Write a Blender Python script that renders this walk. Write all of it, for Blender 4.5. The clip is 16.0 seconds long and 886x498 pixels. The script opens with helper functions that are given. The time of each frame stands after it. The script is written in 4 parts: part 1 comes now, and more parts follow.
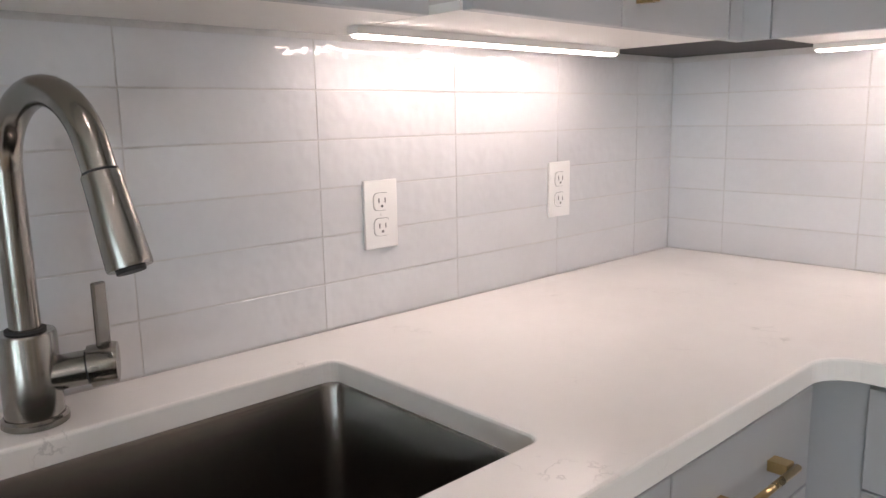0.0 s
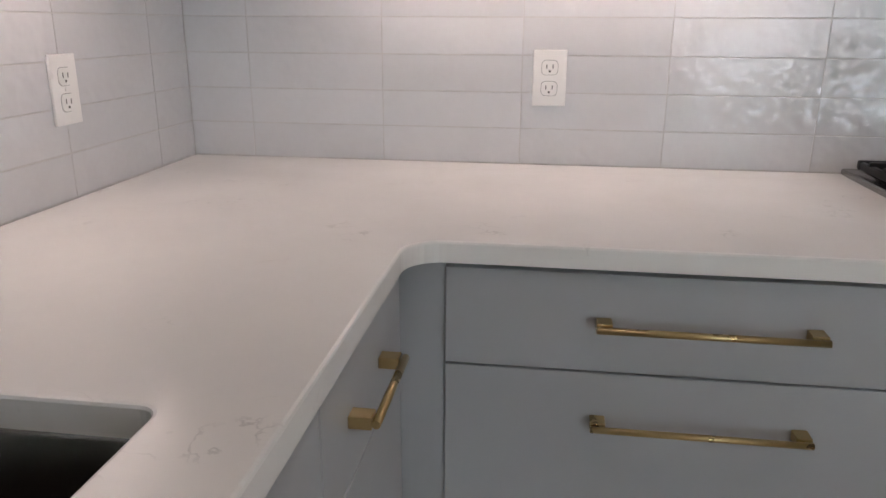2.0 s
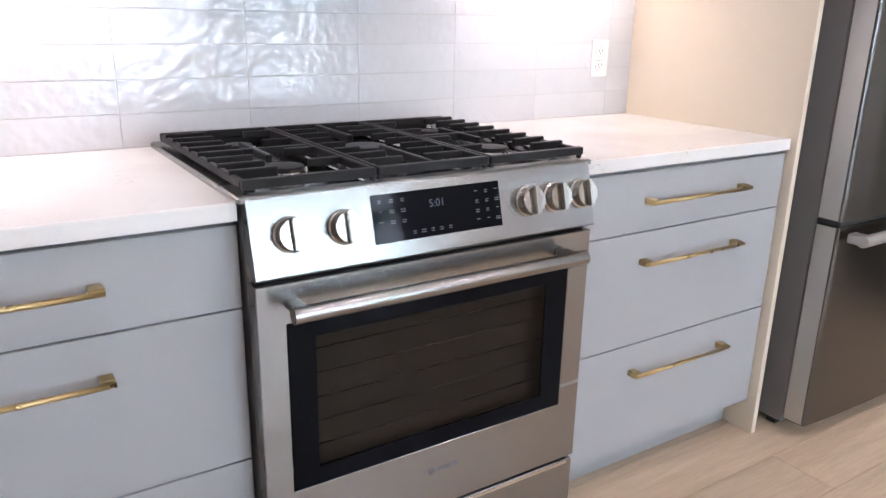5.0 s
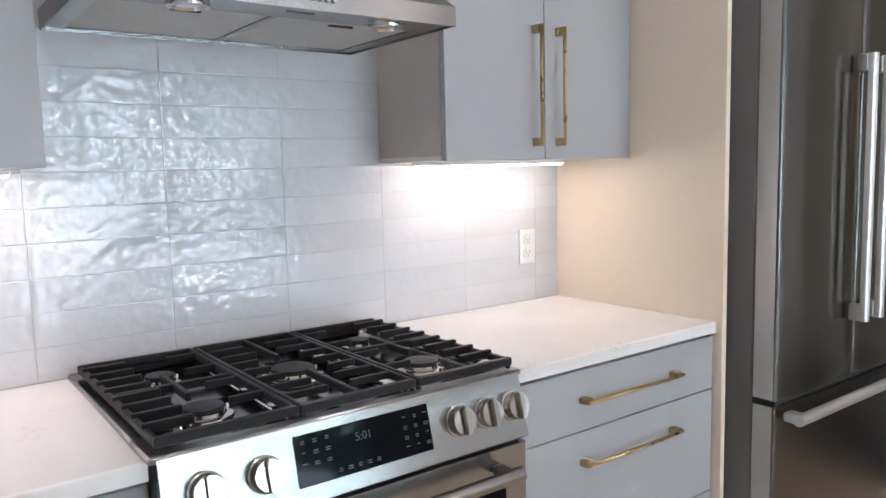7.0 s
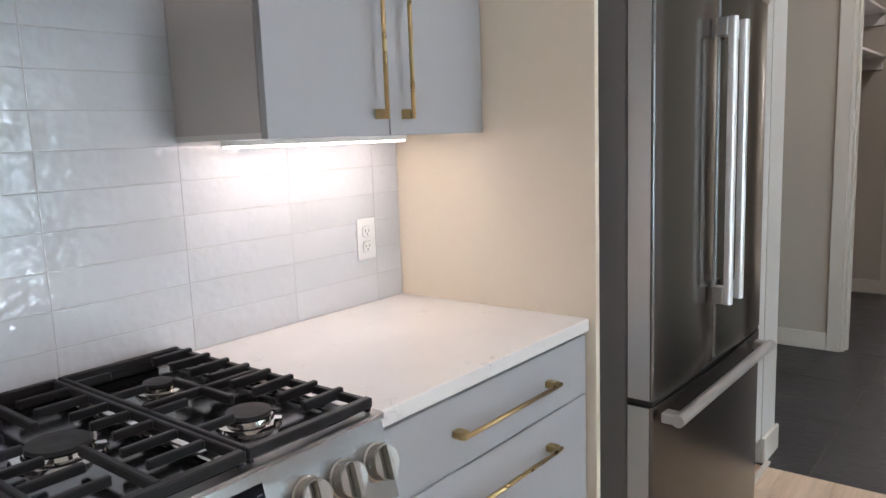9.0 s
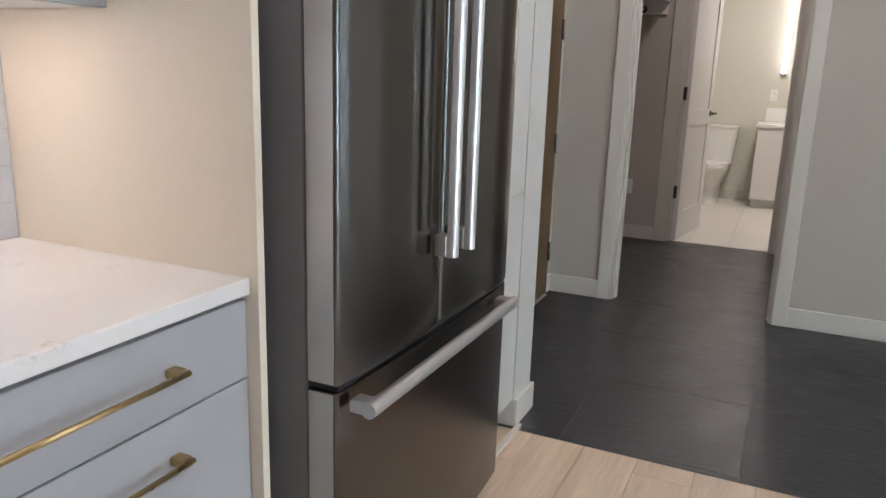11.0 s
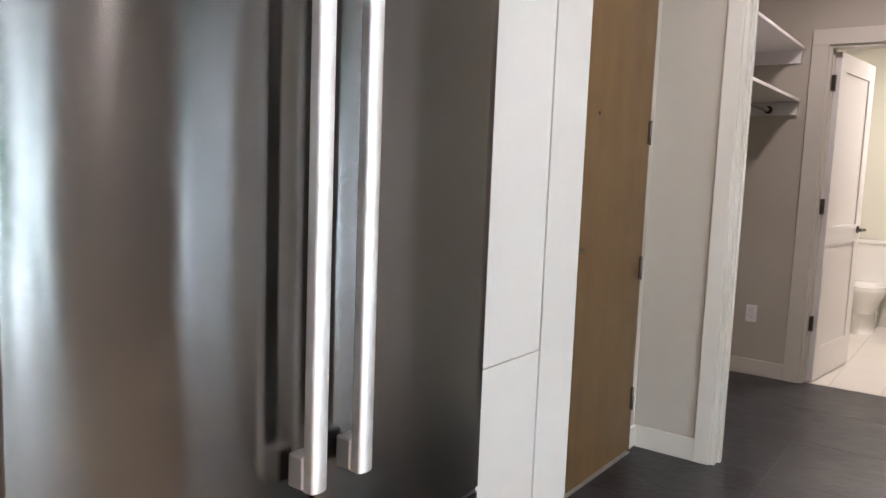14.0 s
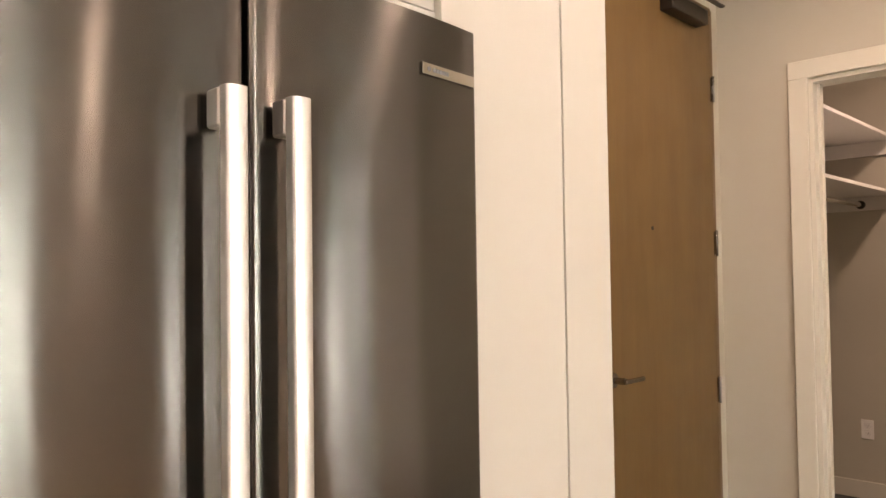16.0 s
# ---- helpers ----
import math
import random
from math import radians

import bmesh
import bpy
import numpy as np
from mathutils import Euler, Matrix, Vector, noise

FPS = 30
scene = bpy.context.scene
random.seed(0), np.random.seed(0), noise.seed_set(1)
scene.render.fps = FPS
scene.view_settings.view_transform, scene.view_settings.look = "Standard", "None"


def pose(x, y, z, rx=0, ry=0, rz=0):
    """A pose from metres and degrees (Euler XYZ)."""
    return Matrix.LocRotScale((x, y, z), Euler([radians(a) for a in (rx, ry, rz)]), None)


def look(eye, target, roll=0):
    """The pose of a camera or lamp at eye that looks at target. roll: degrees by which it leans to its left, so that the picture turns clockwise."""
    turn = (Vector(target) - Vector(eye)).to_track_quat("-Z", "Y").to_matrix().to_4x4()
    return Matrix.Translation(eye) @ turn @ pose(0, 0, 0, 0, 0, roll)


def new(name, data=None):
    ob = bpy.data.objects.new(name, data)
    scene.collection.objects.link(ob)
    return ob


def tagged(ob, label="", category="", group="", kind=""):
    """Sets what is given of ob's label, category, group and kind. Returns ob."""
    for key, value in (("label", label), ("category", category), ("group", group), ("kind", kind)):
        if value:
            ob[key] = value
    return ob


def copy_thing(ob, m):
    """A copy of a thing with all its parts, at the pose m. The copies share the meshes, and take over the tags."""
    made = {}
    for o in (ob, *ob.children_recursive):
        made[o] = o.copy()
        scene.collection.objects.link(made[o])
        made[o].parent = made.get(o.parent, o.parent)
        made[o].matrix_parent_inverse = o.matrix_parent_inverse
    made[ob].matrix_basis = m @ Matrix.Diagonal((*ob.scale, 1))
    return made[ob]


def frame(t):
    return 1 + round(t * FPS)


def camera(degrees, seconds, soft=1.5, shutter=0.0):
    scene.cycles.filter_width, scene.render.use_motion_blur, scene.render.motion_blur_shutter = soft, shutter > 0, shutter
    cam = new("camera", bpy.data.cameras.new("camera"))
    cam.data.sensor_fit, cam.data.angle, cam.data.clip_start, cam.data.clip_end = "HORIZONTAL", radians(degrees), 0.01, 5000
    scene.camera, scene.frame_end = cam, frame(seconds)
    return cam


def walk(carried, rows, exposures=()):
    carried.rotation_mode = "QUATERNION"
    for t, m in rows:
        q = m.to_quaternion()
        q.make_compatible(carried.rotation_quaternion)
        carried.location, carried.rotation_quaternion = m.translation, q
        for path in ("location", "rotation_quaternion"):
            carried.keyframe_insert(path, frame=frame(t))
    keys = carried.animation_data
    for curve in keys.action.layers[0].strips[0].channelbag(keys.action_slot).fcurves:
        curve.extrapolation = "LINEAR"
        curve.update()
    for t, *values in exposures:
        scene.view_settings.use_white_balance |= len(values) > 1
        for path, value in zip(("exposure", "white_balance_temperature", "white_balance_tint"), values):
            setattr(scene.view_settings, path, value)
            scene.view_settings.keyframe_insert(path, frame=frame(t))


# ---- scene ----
cam = camera(61.6, 16.0)
PATH = [
    (0, (0.99, -1.709, 1.252), (-0.453, -0.369, 0.905), -1.1),
    (0.5, (0.869, -1.601, 1.258), (-0.37, -0.074, 0.895), -2.1),
    (1, (0.826, -1.577, 1.258), (-0.132, 0.128, 0.84), -2.1),
    (1.5, (0.789, -1.602, 1.225), (0.165, 0.233, 0.734), -1.4),
    (2, (0.809, -1.624, 1.209), (0.545, 0.271, 0.627), 0.3),
    (2.5, (0.844, -1.68, 1.203), (0.857, 0.193, 0.502), 0.9),
    (3, (0.89, -1.761, 1.191), (1.074, 0.061, 0.387), 0.3),
    (3.5, (0.911, -1.814, 1.197), (1.297, -0.036, 0.366), 0.3),
    (4, (0.958, -1.824, 1.208), (1.58, -0.098, 0.411), 0.9),
    (4.5, (1.012, -1.829, 1.192), (1.875, -0.161, 0.504), 1.4),
    (5, (1.052, -1.823, 1.214), (2.091, -0.221, 0.62), 1.1),
    (5.2, (1.06, -1.825, 1.219), (2.159, -0.248, 0.668), 0.9),
    (7.3, (1.138, -1.815, 1.383), (2.331, -0.221, 1.192), -1.5),
    (7.5, (1.151, -1.774, 1.392), (2.354, -0.187, 1.212), -1.5),
    (8, (1.194, -1.619, 1.428), (2.491, -0.107, 1.249), -2.0),
    (8.5, (1.243, -1.523, 1.398), (2.652, -0.122, 1.17), -2.3),
    (9, (1.341, -1.476, 1.375), (2.88, -0.234, 1.076), -2.1),
    (9.5, (1.543, -1.484, 1.35), (3.181, -0.4, 0.97), -1.2),
    (10, (1.673, -1.483, 1.305), (3.38, -0.547, 0.842), 0.1),
    (10.2, (1.714, -1.474, 1.283), (3.44, -0.59, 0.792), 0.6),
    (12.3, (2.324, -1.526, 1.295), (4.115, -0.746, 0.865), 2.2),
    (12.5, (2.365, -1.532, 1.294), (4.146, -0.729, 0.866), 2.4),
    (13, (2.524, -1.497, 1.315), (4.281, -0.63, 0.91), 3.0),
    (13.5, (2.643, -1.474, 1.319), (4.358, -0.503, 0.98), 3.2),
    (14, (2.735, -1.542, 1.34), (4.341, -0.37, 1.122), 2.2),
    (14.5, (2.823, -1.622, 1.381), (4.325, -0.306, 1.275), 1.8),
    (15, (2.873, -1.641, 1.415), (4.305, -0.245, 1.408), 0.9),
    (15.5, (2.9, -1.647, 1.423), (4.312, -0.231, 1.467), -0.1),
    (16, (2.975, -1.637, 1.432), (4.408, -0.244, 1.491), -0.8),
]
# seconds, stops, kelvin, tint
EXPOSURES = [(0, -0.05, 6550, 25), (1.5, -0.6, 6500, 25), (2.1, -0.65, 6500, 24), (2.6, -0.5, 6400, 22), (3.0, -0.2, 6400, 22), (3.5, 0.55, 6500, 28), (5, 0.72, 6100, 28), (7.5, 0.32, 6050, 23), (8.5, 0.22, 6100, 23), (9.5, 0.25, 6100, 23), (10.2, 0.25, 6100, 23), (12.5, 0.58, 5950, 23), (13.5, 0.9, 6000, 23), (14.5, 1.02, 6600, 31), (15, 1.0, 7200, 33), (15.5, 0.96, 7900, 34), (16, 1.0, 8700, 34)]
walk(cam, [(t, look(eye, target, roll)) for t, eye, target, roll in PATH], EXPOSURES)

# ---- world, lamps and exposure ----
world = bpy.data.worlds.new("sky")
scene.world = world
world.use_nodes = True
wn = world.node_tree.nodes
sky = wn.new("ShaderNodeTexSky")
sky.sky_type, sky.sun_disc, sky.sun_elevation, sky.sun_rotation = "NISHITA", False, radians(35), radians(60)
world.node_tree.links.new(sky.outputs[0], wn["Background"].inputs[0])
wn["Background"].inputs[1].default_value = 0.12


def lamp(name, m, watts, color, size, size_y=None, spread=180):
    data = bpy.data.lights.new(name, "AREA")
    data.energy, data.color, data.size, data.spread = watts, color, size, radians(spread)
    data.shape = "DISK"
    if size_y:
        data.shape, data.size_y = "RECTANGLE", size_y
    ob = new(name, data)
    ob.matrix_world = m
    return ob


NEUTRAL = (1.0, 0.9, 0.8)
CEILING = 2.75
# the two south of y = -3 are added to brighten the mirrored living walls
DOWNLIGHTS = [(1.25, -1.5), (2.55, -1.5), (3.45, -2.5), (3.3, -4.3), (4.9, -4.75), (4.75, -1.52), (5.35, -0.95)]
for dx, dy in DOWNLIGHTS:
    lamp("downlight_lamp", pose(dx, dy, CEILING - 0.012), 8.0 if dy < -3 else 5.5 if dx < 4 else 5.0, NEUTRAL, 0.10)
lamp("closet_lamp", pose(7.2, -1.05, CEILING - 0.03), 7, NEUTRAL, 0.16)
lamp("bath_lamp", pose(9.5, -1.4, CEILING - 0.03), 27, (1.0, 0.93, 0.78), 0.3)

# ---- materials ----


def mat(name, color, rough=0.5, metal=0.0, var=0.06, scale=6.0, bump=0.0, bscale=40.0, stretch=(1, 1, 1), piece=0.0, rvar=0.05, emit=None, coat=0.0, spec=0.5, bdetail=2):
    """A surface whose colour varies by var at two scales, with relief bump at bscale per metre; piece: how far alike pieces differ."""
    m = bpy.data.materials.new(name)
    m.use_nodes = True
    n, link = m.node_tree.nodes, m.node_tree.links.new
    b = n["Principled BSDF"]
    b.inputs["Metallic"].default_value = metal
    b.inputs["Coat Weight"].default_value = coat
    b.inputs["Specular IOR Level"].default_value = spec
    if emit:
        b.inputs["Base Color"].default_value = (*color, 1)
        b.inputs["Emission Color"].default_value, b.inputs["Emission Strength"].default_value = (*emit[:3], 1), emit[3]
        return m
    co, info = n.new("ShaderNodeTexCoord"), n.new("ShaderNodeObjectInfo")
    mp = n.new("ShaderNodeMapping")
    mp.inputs["Scale"].default_value = stretch
    link(co.outputs["Object"], mp.inputs[0])
    w = n.new("ShaderNodeMath")
    w.operation = "MULTIPLY"
    w.inputs[1].default_value = 37.0
    link(info.outputs["Random"], w.inputs[0])

    def noise_at(s, detail):
        t = n.new("ShaderNodeTexNoise")
        t.noise_dimensions = "4D"
        t.inputs["Scale"].default_value, t.inputs["Detail"].default_value = s, detail
        link(mp.outputs[0], t.inputs["Vector"])
        link(w.outputs[0], t.inputs["W"])
        return t.outputs[0]

    big, fine = noise_at(scale, 3), noise_at(scale * 9, 4)
    mix = n.new("ShaderNodeMath")
    mix.operation = "MULTIPLY_ADD"
    mix.inputs[1].default_value = 0.45
    link(fine, mix.inputs[0])
    link(big, mix.inputs[2])
    ramp = n.new("ShaderNodeMapRange")
    ramp.inputs[1].default_value, ramp.inputs[2].default_value = 0.45, 1.0
    ramp.inputs[3].default_value, ramp.inputs[4].default_value = 1 - var, 1 + var
    link(mix.outputs[0], ramp.inputs[0])
    value = ramp.outputs[0]
    if piece:
        pr = n.new("ShaderNodeMapRange")
        pr.inputs[3].default_value, pr.inputs[4].default_value = 1 - piece, 1 + piece
        link(info.outputs["Random"], pr.inputs[0])
        mul = n.new("ShaderNodeMath")
        mul.operation = "MULTIPLY"
        link(value, mul.inputs[0])
        link(pr.outputs[0], mul.inputs[1])
        value = mul.outputs[0]
    tint = n.new("ShaderNodeVectorMath")
    tint.operation = "SCALE"
    tint.inputs[0].default_value = color
    link(value, tint.inputs["Scale"])
    link(tint.outputs[0], b.inputs["Base Color"])
    rr = n.new("ShaderNodeMapRange")
    rr.inputs[1].default_value, rr.inputs[2].default_value = 0.3, 0.7
    rr.inputs[3].default_value, rr.inputs[4].default_value = max(0.02, rough - rvar), rough + rvar
    link(big, rr.inputs[0])
    link(rr.outputs[0], b.inputs["Roughness"])
    if bump > 0:
        bp = n.new("ShaderNodeBump")
        bp.inputs["Strength"].default_value, bp.inputs["Distance"].default_value = 1.0, bump
        link(noise_at(bscale, bdetail), bp.inputs["Height"])
        link(bp.outputs[0], b.inputs["Normal"])
    return m


def quartz_mat():
    """White quartz with sparse broken grey veins."""
    m = mat("quartz", (0.80, 0.78, 0.75), 0.22, var=0.025, scale=4)
    n, link = m.node_tree.nodes, m.node_tree.links.new
    b = n["Principled BSDF"]
    co = n.new("ShaderNodeTexCoord")
    warp = n.new("ShaderNodeTexNoise")
    warp.inputs["Scale"].default_value, warp.inputs["Detail"].default_value = 16, 6
    link(co.outputs["Object"], warp.inputs["Vector"])
    add = n.new("ShaderNodeMixRGB")
    add.blend_type, add.inputs[0].default_value = "ADD", 0.16
    link(co.outputs["Object"], add.inputs[1])
    link(warp.outputs["Color"], add.inputs[2])
    vor = n.new("ShaderNodeTexVoronoi")
    vor.feature = "DISTANCE_TO_EDGE"
    vor.inputs["Scale"].default_value = 19
    link(add.outputs[0], vor.inputs["Vector"])
    line = n.new("ShaderNodeMapRange")
    line.inputs[1].default_value, line.inputs[2].default_value, line.inputs[3].default_value, line.inputs[4].default_value = 0.0, 0.045, 1, 0
    link(vor.outputs["Distance"], line.inputs[0])
    gate = n.new("ShaderNodeTexNoise")
    gate.inputs["Scale"].default_value, gate.inputs["Detail"].default_value = 9.0, 4
    link(co.outputs["Object"], gate.inputs["Vector"])
    gr = n.new("ShaderNodeMapRange")
    gr.inputs[1].default_value, gr.inputs[2].default_value = 0.615, 0.74
    link(gate.outputs[0], gr.inputs[0])
    mul = n.new("ShaderNodeMath")
    mul.operation = "MULTIPLY"
    link(line.outputs[0], mul.inputs[0])
    link(gr.outputs[0], mul.inputs[1])
    half = n.new("ShaderNodeMath")
    half.operation = "MULTIPLY"
    half.inputs[1].default_value = 0.5
    link(mul.outputs[0], half.inputs[0])
    mix = n.new("ShaderNodeMixRGB")
    base = b.inputs["Base Color"].links[0].from_socket
    link(base, mix.inputs[1])
    mix.inputs[2].default_value = (0.30, 0.29, 0.28, 1)
    link(half.outputs[0], mix.inputs[0])
    link(mix.outputs[0], b.inputs["Base Color"])
    return m


def wood_mat(name, light, dark, along, rough, scale=1.0, piece=0.12, spec=0.5):
    """Wood with grain running along the axis given."""
    m = mat(name, light, rough, var=0.03, spec=spec)
    n, link = m.node_tree.nodes, m.node_tree.links.new
    b = n["Principled BSDF"]
    co, info = n.new("ShaderNodeTexCoord"), n.new("ShaderNodeObjectInfo")
    mp = n.new("ShaderNodeMapping")
    mp.inputs["Scale"].default_value = [0.09 if i == along else 1.0 for i in range(3)]
    link(co.outputs["Object"], mp.inputs[0])
    w = n.new("ShaderNodeMath")
    w.operation = "MULTIPLY"
    w.inputs[1].default_value = 91.0
    link(info.outputs["Random"], w.inputs[0])
    tot = None
    for s, amount in ((14 * scale, 0.5), (75 * scale, 0.3), (260 * scale, 0.2)):
        t = n.new("ShaderNodeTexNoise")
        t.noise_dimensions = "4D"
        t.inputs["Scale"].default_value, t.inputs["Detail"].default_value, t.inputs["Distortion"].default_value = s, 3, 0.8
        link(mp.outputs[0], t.inputs["Vector"])
        link(w.outputs[0], t.inputs["W"])
        ma = n.new("ShaderNodeMath")
        ma.operation = "MULTIPLY_ADD"
        ma.inputs[1].default_value, ma.inputs[2].default_value = amount, 0.0
        link(t.outputs[0], ma.inputs[0])
        if tot:
            link(tot, ma.inputs[2])
        tot = ma.outputs[0]
    ramp = n.new("ShaderNodeMapRange")
    ramp.inputs[1].default_value, ramp.inputs[2].default_value = 0.34, 0.66
    link(tot, ramp.inputs[0])
    mix = n.new("ShaderNodeMixRGB")
    mix.inputs[1].default_value, mix.inputs[2].default_value = (*dark, 1), (*light, 1)
    link(ramp.outputs[0], mix.inputs[0])
    pr = n.new("ShaderNodeMapRange")
    pr.inputs[3].default_value, pr.inputs[4].default_value = 1 - piece, 1 + piece
    link(info.outputs["Random"], pr.inputs[0])
    sc = n.new("ShaderNodeVectorMath")
    sc.operation = "SCALE"
    link(mix.outputs[0], sc.inputs[0])
    link(pr.outputs[0], sc.inputs["Scale"])
    link(sc.outputs[0], b.inputs["Base Color"])
    bp = n.new("ShaderNodeBump")
    bp.inputs["Strength"].default_value, bp.inputs["Distance"].default_value = 0.25, 0.002
    link(tot, bp.inputs["Height"])
    link(bp.outputs[0], b.inputs["Normal"])
    return m


def brushed_mat(name, color, rough, along, depth=0.00006, aniso=0.0):
    """Brushed metal with fine scratches along an axis."""
    m = mat(name, color, rough, metal=1.0, var=0.03, scale=3, bump=depth, bscale=500, stretch=[0.012 if i == along else 1 for i in range(3)], rvar=0.04)
    b = m.node_tree.nodes["Principled BSDF"]
    tg = m.node_tree.nodes.new("ShaderNodeTangent")
    tg.direction_type, tg.axis = "RADIAL", "Z"
    m.node_tree.links.new(tg.outputs[0], b.inputs["Tangent"])
    b.inputs["Anisotropic"].default_value, b.inputs["Anisotropic Rotation"].default_value = aniso, 0.25
    return m


TILE = mat("glazed_tile", (0.61, 0.617, 0.63), 0.03, var=0.03, scale=9, bump=0.0020, bscale=38, piece=0.03, rvar=0.01, bdetail=0.8)
GROUT = mat("grout", (0.54, 0.53, 0.52), 0.9, var=0.1, scale=30, bump=0.0006, bscale=300)
QUARTZ = quartz_mat()
CABINET = mat("cabinet_paint", (0.385, 0.393, 0.402), 0.38, var=0.015, scale=3, bump=0.00008, bscale=160)
CARCASS = mat("cabinet_side", (0.55, 0.52, 0.49), 0.5, var=0.02, scale=3)
CAB_WHITE = mat("cabinet_underside", (0.74, 0.72, 0.69), 0.5, var=0.02)
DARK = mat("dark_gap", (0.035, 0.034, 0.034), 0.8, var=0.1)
CREAM = mat("end_panel_laminate", (0.76, 0.68, 0.55), 0.42, var=0.02, scale=3)
PANTRY = mat("pantry_paint", (0.53, 0.515, 0.475), 0.45, var=0.015, scale=3)
BRASS = mat("brushed_brass", (0.50, 0.37, 0.18), 0.3, metal=1.0, var=0.05, scale=20, bump=0.00006, bscale=400)
STEEL = brushed_mat("brushed_steel", (0.31, 0.302, 0.294), 0.25, 0, aniso=0.6)
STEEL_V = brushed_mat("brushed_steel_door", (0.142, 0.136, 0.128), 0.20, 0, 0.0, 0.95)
STEEL_SINK = brushed_mat("sink_steel", (0.25, 0.232, 0.215), 0.25, 1)
NICKEL = brushed_mat("brushed_nickel", (0.30, 0.285, 0.26), 0.21, 2)
EDGE_STEEL = mat("door_edge_steel", (0.55, 0.54, 0.53), 0.42, metal=1.0, var=0.02)
CHROME = mat("polished_steel", (0.72, 0.70, 0.67), 0.1, metal=1.0, var=0.02)
KNOB_STEEL = mat("knob_steel", (0.50, 0.47, 0.43), 0.17, metal=1.0, var=0.03)
ALUMINIUM = mat("satin_aluminium", (0.86, 0.86, 0.86), 0.42, metal=1.0, var=0.02)
FRIDGE_SIDE = mat("fridge_side_paint", (0.20, 0.20, 0.21), 0.45, var=0.04, bump=0.0002, bscale=500)
IRON = mat("cast_iron", (0.016, 0.016, 0.017), 0.5, var=0.2, scale=40, bump=0.0002, bscale=500, spec=0.22)
BLACK_GLASS = mat("black_glass", (0.004, 0.005, 0.007), 0.06, var=0.05, rvar=0.01, spec=0.07)
OVEN_DARK = mat("oven_enamel", (0.022, 0.018, 0.014), 0.4, var=0.15)
WHITE_PLASTIC = mat("white_plastic", (0.80, 0.79, 0.77), 0.3, var=0.015)
SLOT = mat("outlet_slot", (0.05, 0.05, 0.05), 0.6, var=0.1)
PRINT = mat("light_print", (0.13, 0.145, 0.16), 0.5, var=0.02)
SOCKET_GAP = mat("socket_gap", (0.24, 0.235, 0.23), 0.6, var=0.05)
PRINT_DARK = mat("dark_print", (0.10, 0.10, 0.10), 0.5, var=0.02)
DIGITS = mat("clock_digits", (0.05, 0.07, 0.09), emit=(0.3, 0.5, 0.65, 0.014))
LED = mat("led_diffuser", (0.9, 0.9, 0.9), emit=(1.0, 0.87, 0.75, 41.0))
LED_SHORT = mat("short_led_diffuser", (0.9, 0.9, 0.9), emit=(1.0, 0.85, 0.70, 34.0))
LED_RAIL = mat("led_housing", (0.75, 0.74, 0.72), 0.4, var=0.02)
BATH_LED = mat("vanity_light_diffuser", (0.9, 0.9, 0.9), emit=(1.0, 0.93, 0.84, 4.5))
WALL = mat("wall_paint", (0.45, 0.417, 0.35), 0.75, var=0.02, scale=2, bump=0.0003, bscale=350)
# white chosen for the out-of-view walls, to bounce light into the fridge doors
LIVING_WALL = mat("unseen_wall_white", (0.78, 0.76, 0.74), 0.7, var=0.02, scale=2, bump=0.0003, bscale=350)
BATH_WALL = mat("bath_wall_paint", (0.60, 0.59, 0.51), 0.7, var=0.02, scale=2, bump=0.0003, bscale=350)
CEIL = mat("ceiling_paint", (0.74, 0.73, 0.70), 0.85, var=0.02, scale=2, bump=0.0004, bscale=300)
TRIM = mat("trim_paint", (0.60, 0.572, 0.50), 0.38, var=0.015, scale=4)
DOOR_WHITE = mat("door_paint", (0.72, 0.70, 0.68), 0.4, var=0.015, scale=3)
BRONZE = mat("dark_hinge_metal", (0.07, 0.06, 0.05), 0.4, metal=0.9, var=0.1)
FRAME_BROWN = mat("door_frame_brown", (0.13, 0.075, 0.035), 0.5, var=0.05)
DOOR_WOOD = wood_mat("door_veneer", (0.140, 0.079, 0.028), (0.106, 0.057, 0.020), 2, 0.42, scale=0.7, piece=0.0)
OAK = wood_mat("oak_plank", (0.65, 0.50, 0.36), (0.43, 0.31, 0.205), 0, 0.42, scale=0.8)
SLATE = mat("slate_tile", (0.024, 0.024, 0.027), 0.39, var=0.22, scale=5, bump=0.0040, bscale=22, bdetail=3, piece=0.12, rvar=0.08)
SLATE_GROUT = mat("dark_grout", (0.13, 0.125, 0.12), 0.9, var=0.1, scale=30)
BATH_TILE = mat("bath_floor_tile", (0.62, 0.59, 0.54), 0.35, var=0.05, scale=5, piece=0.03)
SUBFLOOR = mat("floor_joint", (0.20, 0.15, 0.10), 0.9, var=0.1)
PORCELAIN = mat("porcelain", (0.80, 0.79, 0.76), 0.1, var=0.01, coat=0.4)
MIRROR = mat("mirror", (0.9, 0.9, 0.9), 0.02, metal=1.0, var=0.0, rvar=0.0)
GASKET = mat("black_rubber", (0.02, 0.02, 0.02), 0.6, var=0.1)
GREEN = mat("garden_green", (0.07, 0.12, 0.05), 0.9, var=0.5, scale=1.2)


def glass_mat():
    m = bpy.data.materials.new("clear_glass")
    m.use_nodes = True
    b = m.node_tree.nodes["Principled BSDF"]
    b.inputs["Transmission Weight"].default_value, b.inputs["Roughness"].default_value, b.inputs["IOR"].default_value = 1.0, 0.0, 1.45
    b.inputs["Base Color"].default_value = (0.9, 0.93, 0.92, 1)
    return m


